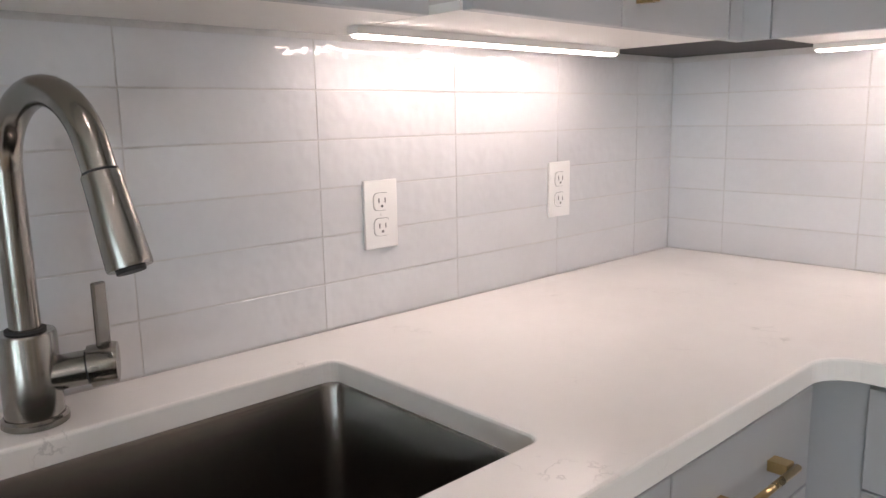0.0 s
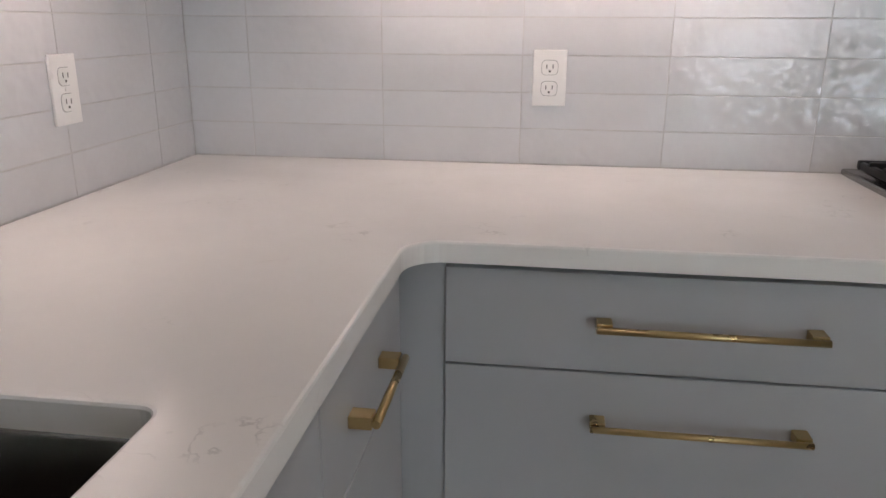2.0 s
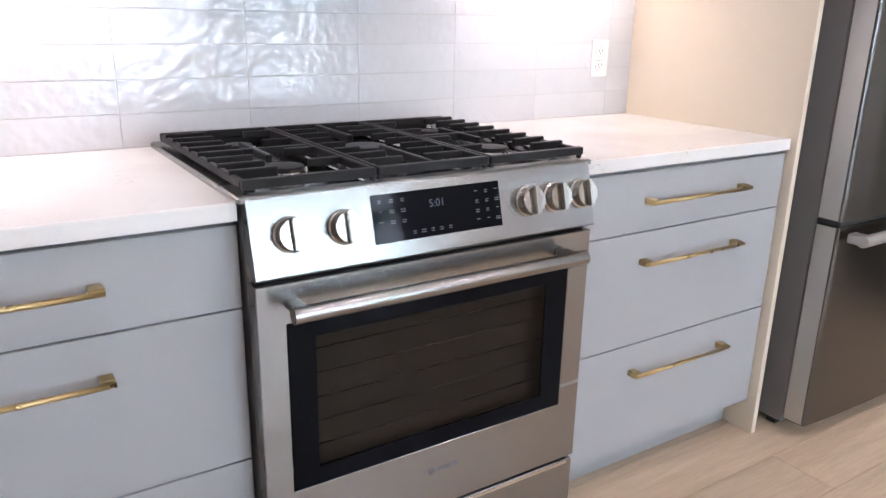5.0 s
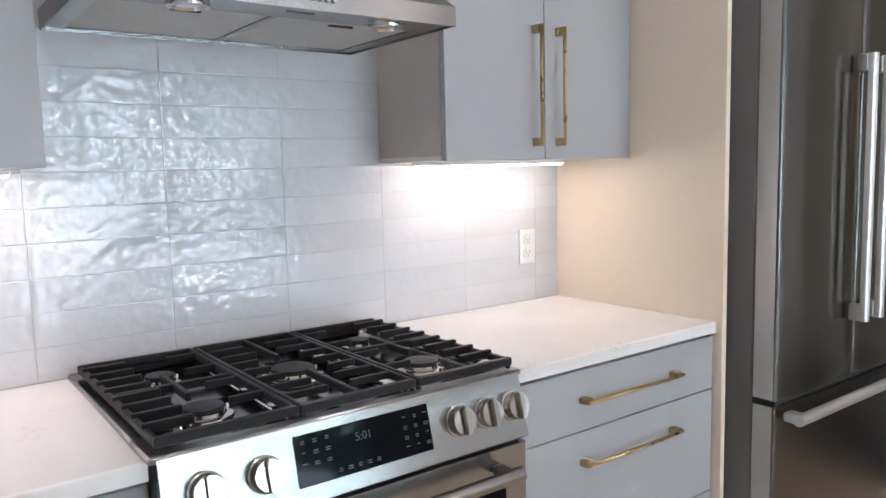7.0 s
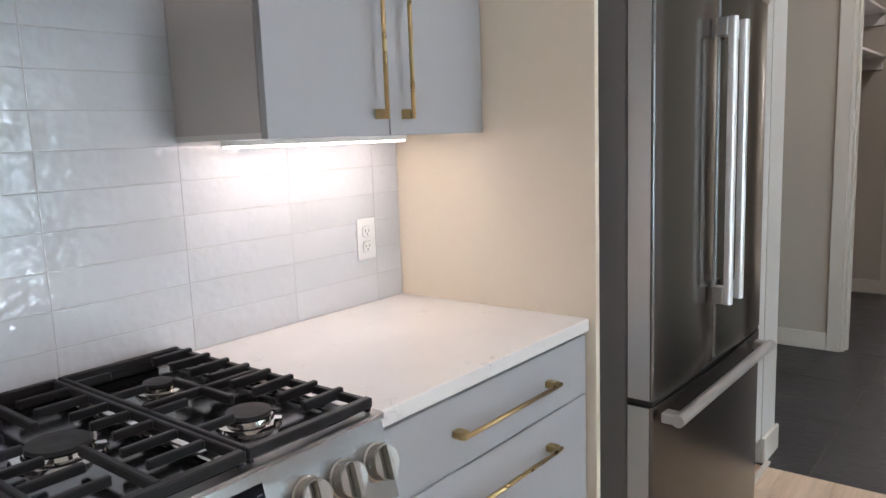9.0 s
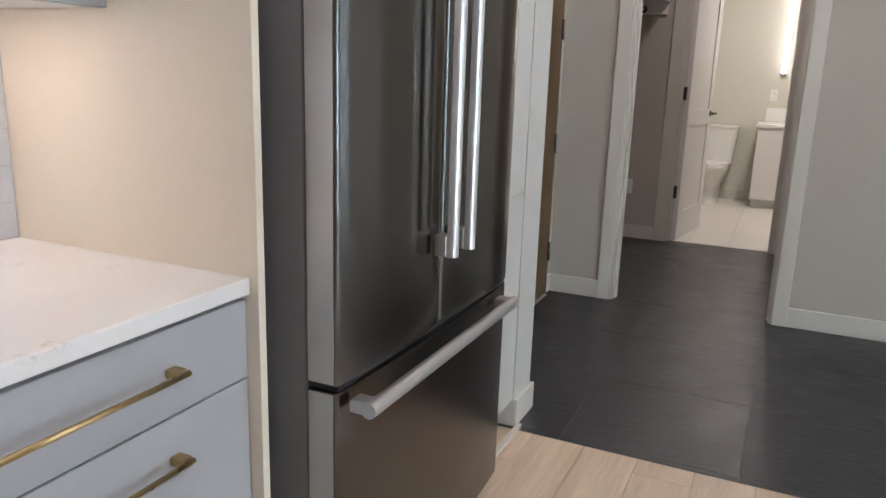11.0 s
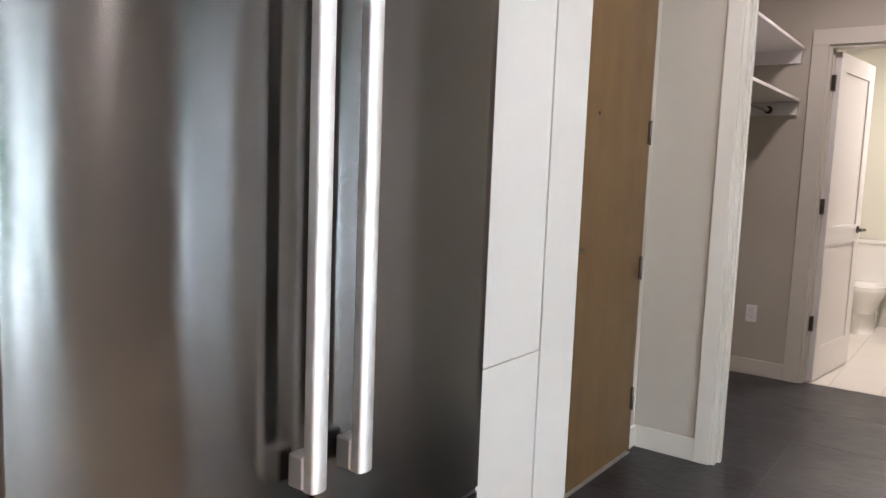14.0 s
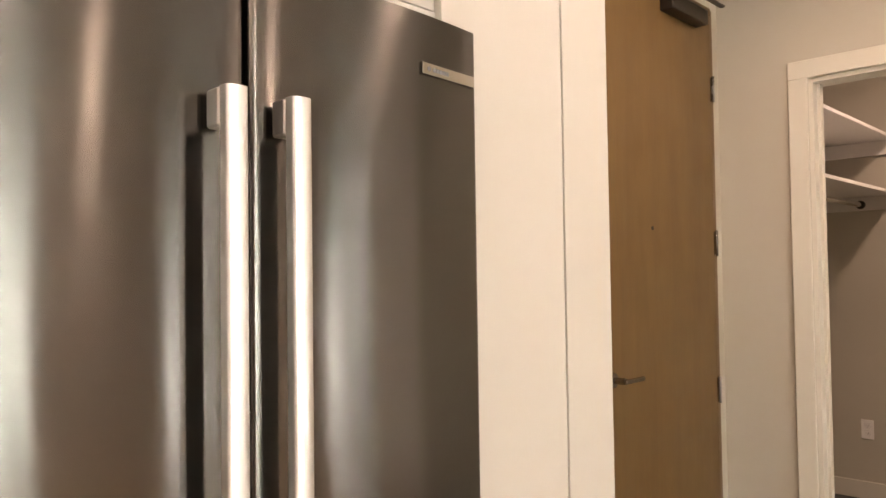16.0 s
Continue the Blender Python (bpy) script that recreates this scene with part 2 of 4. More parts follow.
def tinted_glass_mat():
    m = bpy.data.materials.new("oven_window_glass")
    m.use_nodes = True
    b = m.node_tree.nodes["Principled BSDF"]
    b.inputs["Transmission Weight"].default_value, b.inputs["Roughness"].default_value, b.inputs["IOR"].default_value = 1.0, 0.0, 1.2
    b.inputs["Base Color"].default_value = (0.24, 0.20, 0.165, 1)
    return m


GLASS, OVEN_GLASS = glass_mat(), tinted_glass_mat()

# ---- mesh helpers ----
BASE = {}


def thing(name, at, label="", category="", group="", kind=""):
    """An Empty at the base of a thing; its parts are given in world metres."""
    ob = new(name)
    ob.location = at
    BASE[ob] = Vector(at)
    return tagged(ob, label, category, group, kind)


def part(name, bm, material, parent=None, label="", smooth=False):
    """Links a bmesh, given in world metres, as one mesh under a thing or a part."""
    me = bpy.data.meshes.new(name)
    if parent is not None:
        bmesh.ops.translate(bm, vec=-BASE[parent], verts=bm.verts)
    bmesh.ops.recalc_face_normals(bm, faces=bm.faces)
    if smooth:
        for f in bm.faces:
            f.smooth = True
    for e in bm.edges:
        if len(e.link_faces) == 2 and e.calc_face_angle(0) > 0.6:
            e.smooth = False
    bm.to_mesh(me)
    bm.free()
    me.materials.append(material)
    ob = new(name, me)
    if parent is not None:
        ob.parent = parent
        BASE[ob] = BASE[parent]
    else:
        BASE[ob] = Vector((0, 0, 0))
    return tagged(ob, label)


def box(bm, x0, x1, y0, y1, z0, z1, m=None):
    v = [bm.verts.new((x, y, z)) for x in (x0, x1) for y in (y0, y1) for z in (z0, z1)]
    for q in ((0, 1, 3, 2), (4, 6, 7, 5), (0, 4, 5, 1), (2, 3, 7, 6), (0, 2, 6, 4), (1, 5, 7, 3)):
        bm.faces.new([v[i] for i in q])
    if m is not None:
        bmesh.ops.transform(bm, matrix=m, verts=v)
    return v


def boxes(*rows, bevel=0.0, seg=1):
    bm = bmesh.new()
    for r in rows:
        box(bm, *r)
    if bevel:
        bmesh.ops.bevel(bm, geom=bm.edges[:], offset=bevel, segments=seg, affect="EDGES", profile=0.5)
    return bm


def tube(bm, points, r, n=16, caps=True):
    """A round bar through points; r is one radius or one for each point."""
    pts = [Vector(p) for p in points]
    rs = r if isinstance(r, (list, tuple)) else [r] * len(pts)
    up, rings = None, []
    for i, p in enumerate(pts):
        d = (pts[min(i + 1, len(pts) - 1)] - pts[max(i - 1, 0)]).normalized()
        if up is None:
            up = d.orthogonal().normalized()
        up = (up - d * up.dot(d)).normalized()
        side = d.cross(up)
        rings.append([bm.verts.new(p + rs[i] * (math.cos(a) * up + math.sin(a) * side)) for a in (2 * math.pi * k / n for k in range(n))])
    for a, b in zip(rings, rings[1:]):
        for k in range(n):
            f = bm.faces.new((a[k], a[(k + 1) % n], b[(k + 1) % n], b[k]))
            f.smooth = True
    if caps:
        bm.faces.new(rings[0][::-1])
        bm.faces.new(rings[-1])
    return bm


def lathe(bm, profile, center, n=28, axis=(0, 0, 1)):
    """A turned shape: profile of (radius, height) along axis from center."""
    q = Vector((0, 0, 1)).rotation_difference(Vector(axis))
    c, rings = Vector(center), []
    for r, h in profile:
        rings.append([bm.verts.new(c + q @ Vector((r * math.cos(2 * math.pi * k / n), r * math.sin(2 * math.pi * k / n), h))) for k in range(n)])
    for a, b in zip(rings, rings[1:]):
        for k in range(n):
            f = bm.faces.new((a[k], a[(k + 1) % n], b[(k + 1) % n], b[k]))
            f.smooth = True
    bm.faces.new(rings[0][::-1])
    bm.faces.new(rings[-1])
    return bm


def prism(bm, outline, z0, z1, smooth=False):
    """An upright block over an outline of (x, y)."""
    lo, hi = [bm.verts.new((x, y, z0)) for x, y in outline], [bm.verts.new((x, y, z1)) for x, y in outline]
    n = len(outline)
    for k in range(n):
        f = bm.faces.new((lo[k], lo[(k + 1) % n], hi[(k + 1) % n], hi[k]))
        f.smooth = smooth
    bm.faces.new(lo[::-1])
    bm.faces.new(hi)
    return bm


def arc(cx, cy, r, a0, a1, n=8):
    return [(cx + r * math.cos(radians(a0 + (a1 - a0) * k / n)), cy + r * math.sin(radians(a0 + (a1 - a0) * k / n))) for k in range(n + 1)]


def rounded(x0, x1, y0, y1, r, n=6):
    return arc(x1 - r, y1 - r, r, 0, 90, n) + arc(x0 + r, y1 - r, r, 90, 180, n) + arc(x0 + r, y0 + r, r, 180, 270, n) + arc(x1 - r, y0 + r, r, 270, 360, n)


def structure(name, bm, material, label):
    ob = part(name, bm, material)
    return tagged(ob, label, kind="structure")

# ---- the large structure ----
SOUTH, EAST, HALL_Y = -5.5, 6.215, -2.65
WX0, WX1, WZ0, WZ1 = 1.90, 4.45, 0.08, 2.30
EY0, EY1 = -5.35, -3.95
structure("wall_west", boxes((-0.13, -0.010, SOUTH - 0.12, 0.13, 0, CEILING)), WALL, "painted wall behind the sink counter")
structure("wall_north", boxes((-0.010, 4.385, 0.010, 0.13, 0, CEILING)), WALL, "painted wall behind the range and fridge")
structure("wall_pillar", boxes((4.385, 4.572, -0.657, 0.13, 0, CEILING)), PANTRY, "off-white wall end beside the pantry panel")
structure("wall_entry", boxes((4.572, 5.13, -0.22, -0.10, 0, CEILING), (6.135, EAST, -0.22, -0.10, 0, CEILING), (5.13, 6.135, -0.22, -0.10, 2.56, CEILING)), WALL, "greige wall around the entrance door")
structure("wall_east", boxes((EAST, 6.335, -0.60, -0.10, 0, CEILING), (EAST, 6.335, -2.9, -1.49, 0, CEILING), (EAST, 6.335, -1.49, -0.60, 2.205, CEILING), (EAST, 6.335, -0.10, 0.30, 0, CEILING)), WALL, "greige wall with a cased opening")
structure("wall_living", boxes((EAST, 6.335, EY1, -2.9, 0, CEILING), (EAST, 6.335, SOUTH - 0.12, EY0, 0, CEILING), (EAST, 6.335, EY0, EY1, 0, WZ0), (EAST, 6.335, EY0, EY1, WZ1, CEILING)), LIVING_WALL, "unseen living room wall, made white to brighten fridge reflections")
structure("wall_closet_back", boxes((6.335, 8.07, 0.18, 0.30, 0, CEILING)), WALL, "greige back wall of the closet")
structure("wall_hall_south", boxes((6.335, 8.07, -2.32, -2.20, 0, CEILING)), WALL, "greige wall of the inner hall")
structure("wall_bath_door", boxes((8.07, 8.19, -0.63, 0.30, 0, CEILING), (8.07, 8.19, -2.72, -1.43, 0, CEILING), (8.07, 8.19, -1.43, -0.63, 2.205, CEILING)), WALL, "greige wall with the bathroom doorway")
structure("wall_bath_north", boxes((8.19, 10.92, -0.30, -0.18, 0, CEILING)), BATH_WALL, "pale bathroom wall")
structure("wall_bath_east", boxes((10.80, 10.92, -2.72, -0.30, 0, CEILING)), BATH_WALL, "pale bathroom wall behind toilet and vanity")
structure("wall_bath_south", boxes((8.19, 10.80, -2.72, -2.60, 0, CEILING)), BATH_WALL, "pale bathroom wall")
structure("wall_south", boxes((-0.010, WX0, SOUTH - 0.12, SOUTH, 0, CEILING), (WX1, EAST, SOUTH - 0.12, SOUTH, 0, CEILING), (WX0, WX1, SOUTH - 0.12, SOUTH, 0, WZ0), (WX0, WX1, SOUTH - 0.12, SOUTH, WZ1, CEILING)), LIVING_WALL, "unseen wall with a tall window, made white for fridge reflections")
structure("ceiling", boxes((-0.13, 10.92, SOUTH - 0.12, 0.30, CEILING, CEILING + 0.1)), CEIL, "flat white ceiling")
floor_wood = structure("floor", boxes((-0.010, 4.368, SOUTH, 0.010, -0.12, -0.008), (4.368, EAST, SOUTH, HALL_Y, -0.12, -0.008)), SUBFLOOR, "light oak plank floor")
floor_slate = structure("floor_hall", boxes((4.368, EAST, HALL_Y, 0.18, -0.12, -0.0018), (EAST, 8.13, -2.32, 0.18, -0.12, -0.0018)), SLATE_GROUT, "dark slate tile floor with thin joints")
floor_bath = structure("floor_bath", boxes((8.13, 10.80, -2.60, -0.30, -0.12, -0.005)), GROUT, "pale tile bathroom floor")

window = tagged(part("window_1", boxes((WX0, WX0 + 0.06, SOUTH - 0.09, SOUTH - 0.03, WZ0, WZ1), (WX1 - 0.06, WX1, SOUTH - 0.09, SOUTH - 0.03, WZ0, WZ1), (WX0 + 0.06, WX1 - 0.06, SOUTH - 0.09, SOUTH - 0.03, WZ0, WZ0 + 0.06), (WX0 + 0.06, WX1 - 0.06, SOUTH - 0.09, SOUTH - 0.03, WZ1 - 0.06, WZ1), (3.14, 3.20, SOUTH - 0.09, SOUTH - 0.03, WZ0 + 0.06, WZ1 - 0.06)), TRIM), "tall two-pane window with a white frame", kind="structure")
for px0, px1 in ((WX0 + 0.06, 3.14), (3.20, WX1 - 0.06)):
    pane = part("pane", boxes((px0, px1, SOUTH - 0.064, SOUTH - 0.058, WZ0 + 0.06, WZ1 - 0.06)), GLASS, window)
    pane.visible_shadow = False

# unseen opening, added so the left fridge door reflects something brighter
window_east = tagged(part("window_2", boxes((EAST + 0.03, EAST + 0.09, EY0, EY0 + 0.06, WZ0, WZ1), (EAST + 0.03, EAST + 0.09, EY1 - 0.06, EY1, WZ0, WZ1), (EAST + 0.03, EAST + 0.09, EY0 + 0.06, EY1 - 0.06, WZ0, WZ0 + 0.06), (EAST + 0.03, EAST + 0.09, EY0 + 0.06, EY1 - 0.06, WZ1 - 0.06, WZ1)), TRIM), "unseen single-pane window added for the fridge door reflection", kind="structure")
pane = part("pane", boxes((EAST + 0.058, EAST + 0.064, EY0 + 0.06, EY1 - 0.06, WZ0 + 0.06, WZ1 - 0.06)), GLASS, window_east)
pane.visible_shadow = False


def outside_mat():
    m = bpy.data.materials.new("daylit_garden")
    m.use_nodes = True
    n, link = m.node_tree.nodes, m.node_tree.links.new
    b = n["Principled BSDF"]
    co = n.new("ShaderNodeTexCoord")
    t = n.new("ShaderNodeTexNoise")
    t.inputs["Scale"].default_value, t.inputs["Detail"].default_value = 1.7, 4
    link(co.outputs["Object"], t.inputs["Vector"])
    r = n.new("ShaderNodeValToRGB")
    r.color_ramp.elements[0].position, r.color_ramp.elements[0].color = 0.50, (0.012, 0.035, 0.03, 1)
    r.color_ramp.elements[1].position, r.color_ramp.elements[1].color = 0.55, (0.78, 0.92, 1.0, 1)
    e = r.color_ramp.elements.new(0.52)
    e.color = (0.22, 0.42, 0.36, 1)
    link(t.outputs[0], r.inputs[0])
    link(r.outputs[0], b.inputs["Emission Color"])
    b.inputs["Emission Strength"].default_value = 14.5
    b.inputs["Base Color"].default_value = (0.05, 0.08, 0.05, 1)
    return m


backdrop = structure("backdrop", boxes((0.2, 7.6, -7.02, -7.0, -0.4, 3.6)), outside_mat(), "bright sky and trees outside the window")
# the east sheet is an added glow that the fridge doors mirror
structure("backdrop_east", boxes((7.70, 7.72, -6.9, -2.75, -0.4, 3.6)), mat("reflection_glow", (0.5, 0.5, 0.5), emit=(1.0, 0.94, 0.90, 0.22)), "faintly glowing sheet added to brighten the fridge door reflection")
structure("ground", boxes((-200, 200, -400, SOUTH - 0.13, -0.5, -0.42)), GREEN, "grass outside the window")

# skirting and casings
BASE_H = 0.108
base_rows = dict(
    baseboard_pillar=(4.385, 4.585, -0.672, -0.657), baseboard_pillar_side=(4.572, 4.585, -0.657, -0.22),
    baseboard_entry=(6.14, EAST, -0.234, -0.22), baseboard_east=(EAST - 0.014, EAST, -0.53, -0.234),
    baseboard_living=(EAST - 0.014, EAST, SOUTH, -1.565), baseboard_closet=(8.056, 8.07, -0.53, 0.18),
    baseboard_closet_back=(6.335, 8.056, 0.166, 0.18), baseboard_bath=(10.786, 10.80, -1.10, -0.30), baseboard_bath_north=(8.19, 10.786, -0.314, -0.30))
for bname, (bx0, bx1, by0, by1) in base_rows.items():
    structure(bname, boxes((bx0, bx1, by0, by1, 0, BASE_H), bevel=0.003), TRIM, "plain white painted baseboard")


def casing(name, x, y0, y1, top, depth, width=0.075, side=-1):
    """Flat casing round an opening from y0 to y1 in a wall whose face is at x, with its jamb lining."""
    d = 0.016 * side
    xs = sorted((x, x + d))
    bm = boxes((*xs, y0 - width, y0, 0, top), (*xs, y1, y1 + width, 0, top), (*xs, y0 - width, y1 + width, top + 0.0005, top + width), bevel=0.0025)
    jx = sorted((x - 0.003 * side, x - depth * side))
    for row in ((y0 - 0.0005, y0 + 0.018, 0, top), (y1 - 0.018, y1 + 0.0005, 0, top), (y0 + 0.018, y1 - 0.018, top - 0.018, top)):
        box(bm, *jx, *row)
    stop = sorted((x - (depth * 0.45) * side, x - (depth * 0.45 + 0.035) * side))
    for row in ((y0 + 0.018, y0 + 0.03, 0, top - 0.018), (y1 - 0.03, y1 - 0.018, 0, top - 0.018)):
        box(bm, *stop, *row)
    return structure(name, bm, TRIM, "white painted door casing and jamb")


casing("trim_opening", EAST, -1.49, -0.60, 2.205, 0.12)
casing("trim_bath_door", 8.07, -1.43, -0.63, 2.205, 0.12, width=0.10)

# ---- kitchen cabinets ----
TOP, UNDER = 0.914, 0.882


def bar_handle(parent, a, b, out, drop=(0, 0, 0)):
    """A brass bar between two square posts; a and b lie on the face, out is the way off it."""
    a, b, o = Vector(a), Vector(b), Vector(out)
    d = (b - a).normalized()
    s = d.cross(o).normalized()
    bm = bmesh.new()

    def block(c, hd, ho, hs):
        m = Matrix.Translation(c) @ Matrix((d, o, s)).transposed().to_4x4()
        box(bm, -hd, hd, -ho, ho, -hs, hs, m)

    for p, k in ((a, 1), (b, -1)):
        block(p + d * k * 0.011 + o * 0.0135, 0.011, 0.0130, 0.0075)
    bmesh.ops.bevel(bm, geom=bm.edges[:], offset=0.0008, segments=1, affect="EDGES")
    tube(bm, [a + o * 0.0315, b + o * 0.0315], 0.0052, n=10)
    return part("handle", bm, BRASS, parent, "brushed brass bar handle")


def front(parent, name, row, axis, handle=None, out=(0, -1, 0)):
    ob = part(name, boxes(row, bevel=0.0012), CABINET, parent)
    if handle:
        bar_handle(ob, *handle, out)
    return ob


def drawer_unit(x0, x1, fx0, fx1, hx0, hx1, label):
    c = thing("base_cabinet", ((x0 + x1) / 2, -0.3, 0), label, "cabinet", "drawer cabinets beside the range")
    part("body", boxes((x0, x1, -0.590, -0.004, 0.10, UNDER - 0.002)), CABINET, c)
    part("toe_kick", boxes((x0, x1, -0.535, -0.52, 0, 0.0995)), CABINET, c)
    for z0, z1, hz in ((0.7215, 0.872, 0.799), (0.4185, 0.718, 0.643), (0.108, 0.415, 0.338)):
        front(c, "drawer_front", (fx0, fx1, -0.612, -0.5915, z0, z1), 0, ((hx0, -0.612, hz), (hx1, -0.612, hz)))
    return c


left_unit = drawer_unit(0.645, 1.419, 0.672, 1.419, 0.890, 1.199, "light grey three-drawer base cabinet with brass handles")
right_unit = drawer_unit(2.196, 2.970, 2.206, 2.968, 2.418, 2.790, "light grey three-drawer base cabinet beside the fridge panel")

corner_unit = thing("base_cabinet", (0.3, -0.83, 0), "narrow grey base cabinet with one drawer above a door", "cabinet")
part("body", boxes((0.004, 0.588, -1.027, -0.004, 0.10, UNDER - 0.002)), CABINET, corner_unit)
part("toe_kick", boxes((0.52, 0.535, -1.027, -0.54, 0, 0.0995)), CABINET, corner_unit)
part("corner_filler", boxes((0.5885, 0.6710, -0.604, -0.5915, 0.10, UNDER - 0.002)), CABINET, corner_unit)
front(corner_unit, "drawer_front", (0.5895, 0.610, -1.025, -0.645, 0.720, 0.869), 1, ((0.610, -0.935, 0.797), (0.610, -0.765, 0.797)), (1, 0, 0))
front(corner_unit, "cabinet_door", (0.5895, 0.610, -1.025, -0.645, 0.108, 0.7165), 1, ((0.610, -0.985, 0.505), (0.610, -0.985, 0.668)), (1, 0, 0))
sink_unit = thing("base_cabinet", (0.3, -1.5, 0), "grey sink base cabinet with false front and doors", "cabinet")
part("body", boxes((0.004, 0.588, -1.036, -1.030, 0.10, UNDER - 0.002), (0.004, 0.588, -1.94, -1.934, 0.10, UNDER - 0.002), (0.004, 0.588, -1.934, -1.036, 0.10, 0.116), (0.004, 0.012, -1.934, -1.036, 0.116, UNDER - 0.002), (0.57, 0.588, -1.934, -1.036, 0.70, UNDER - 0.002)), CABINET, sink_unit)
part("toe_kick", boxes((0.52, 0.535, -1.94, -1.030, 0, 0.0995)), CABINET, sink_unit)
front(sink_unit, "false_front", (0.5895, 0.610, -1.938, -1.029, 0.720, 0.869), 1)
for dy0, dy1, hy in ((-1.482, -1.029, -1.44), (-1.938, -1.485, -1.53)):
    front(sink_unit, "cabinet_door", (0.5895, 0.610, dy0, dy1, 0.108, 0.7165), 1, ((0.610, hy, 0.505), (0.610, hy, 0.668)), (1, 0, 0))

# worktops
SX0, SX1, SY0, SY1 = 0.128, 0.512, -1.86, -1.128


def worktop_left():
    """An L of quartz with a rounded inner corner and a sink cut-out."""
    edge = [(0.0006, -0.0006), (1.4165, -0.0006), (1.4165, -0.625)]
    edge += arc(0.620 + 0.055, -0.625 - 0.055, 0.055, 90, 180, 8)
    edge += [(0.620, -1.96), (0.0006, -1.96)]
    hole = rounded(SX0, SX1, SY0, SY1, 0.018, 5)
    bm = bmesh.new()
    rings = []
    for outline in (edge, hole):
        vs = [bm.verts.new((x, y, TOP)) for x, y in outline]
        rings.append([bm.edges.new((vs[k], vs[(k + 1) % len(vs)])) for k in range(len(vs))])
    bmesh.ops.triangle_fill(bm, use_beauty=True, use_dissolve=False, edges=rings[0] + rings[1])
    faces = bm.faces[:]
    rim = [e for e in bm.edges if len(e.link_faces) == 1]
    r = bmesh.ops.extrude_face_region(bm, geom=faces)
    bmesh.ops.translate(bm, vec=(0, 0, UNDER - TOP), verts=[v for v in r["geom"] if isinstance(v, bmesh.types.BMVert)])
    bmesh.ops.recalc_face_normals(bm, faces=bm.faces)
    top = [e for e in bm.edges if all(abs(v.co.z - TOP) < 1e-5 for v in e.verts) and any(abs(f.normal.z) < 0.5 for f in e.link_faces)]
    bmesh.ops.bevel(bm, geom=top, offset=0.004, segments=2, affect="EDGES", profile=0.5)
    return bm


tagged(part("worktop", worktop_left(), QUARTZ), "white quartz worktop with faint grey veins and sink cut-out", "worktop")
tagged(part("worktop", boxes((2.1925, 2.9695, -0.622, -0.0006, UNDER, TOP), bevel=0.003, seg=2), QUARTZ), "white quartz worktop between range and fridge panel", "worktop")


def sink():
    s = thing("sink", (0.32, -1.49, 0.66), "undermount brushed stainless steel kitchen sink", "sink")
    bm = bmesh.new()
    rings = []
    for inset, z, r in ((-0.022, UNDER - 0.003, 0.04), (-0.006, UNDER - 0.003, 0.03), (-0.004, UNDER - 0.008, 0.03), (0.006, 0.68, 0.03), (0.022, 0.664, 0.03), (0.16, 0.656, 0.02)):
        rings.append([bm.verts.new((x, y, z)) for x, y in rounded(SX0 + inset, SX1 - inset, SY0 + inset, SY1 - inset, r, 6)])
    for a, b in zip(rings, rings[1:]):
        n = len(a)
        for k in range(n):
            bm.faces.new((a[k], a[(k + 1) % n], b[(k + 1) % n], b[k])).smooth = True
    bm.faces.new(rings[-1])
    ob = part("bowl", bm, STEEL_SINK, s)
    ob.modifiers.new("gauge", "SOLIDIFY").thickness = 0.0012
    part("drain", lathe(bmesh.new(), [(0.057, 0.6575), (0.055, 0.661), (0.042, 0.661), (0.036, 0.658)], (0.32, -1.49, 0)), CHROME, s, "round polished drain")
    return s


sink()


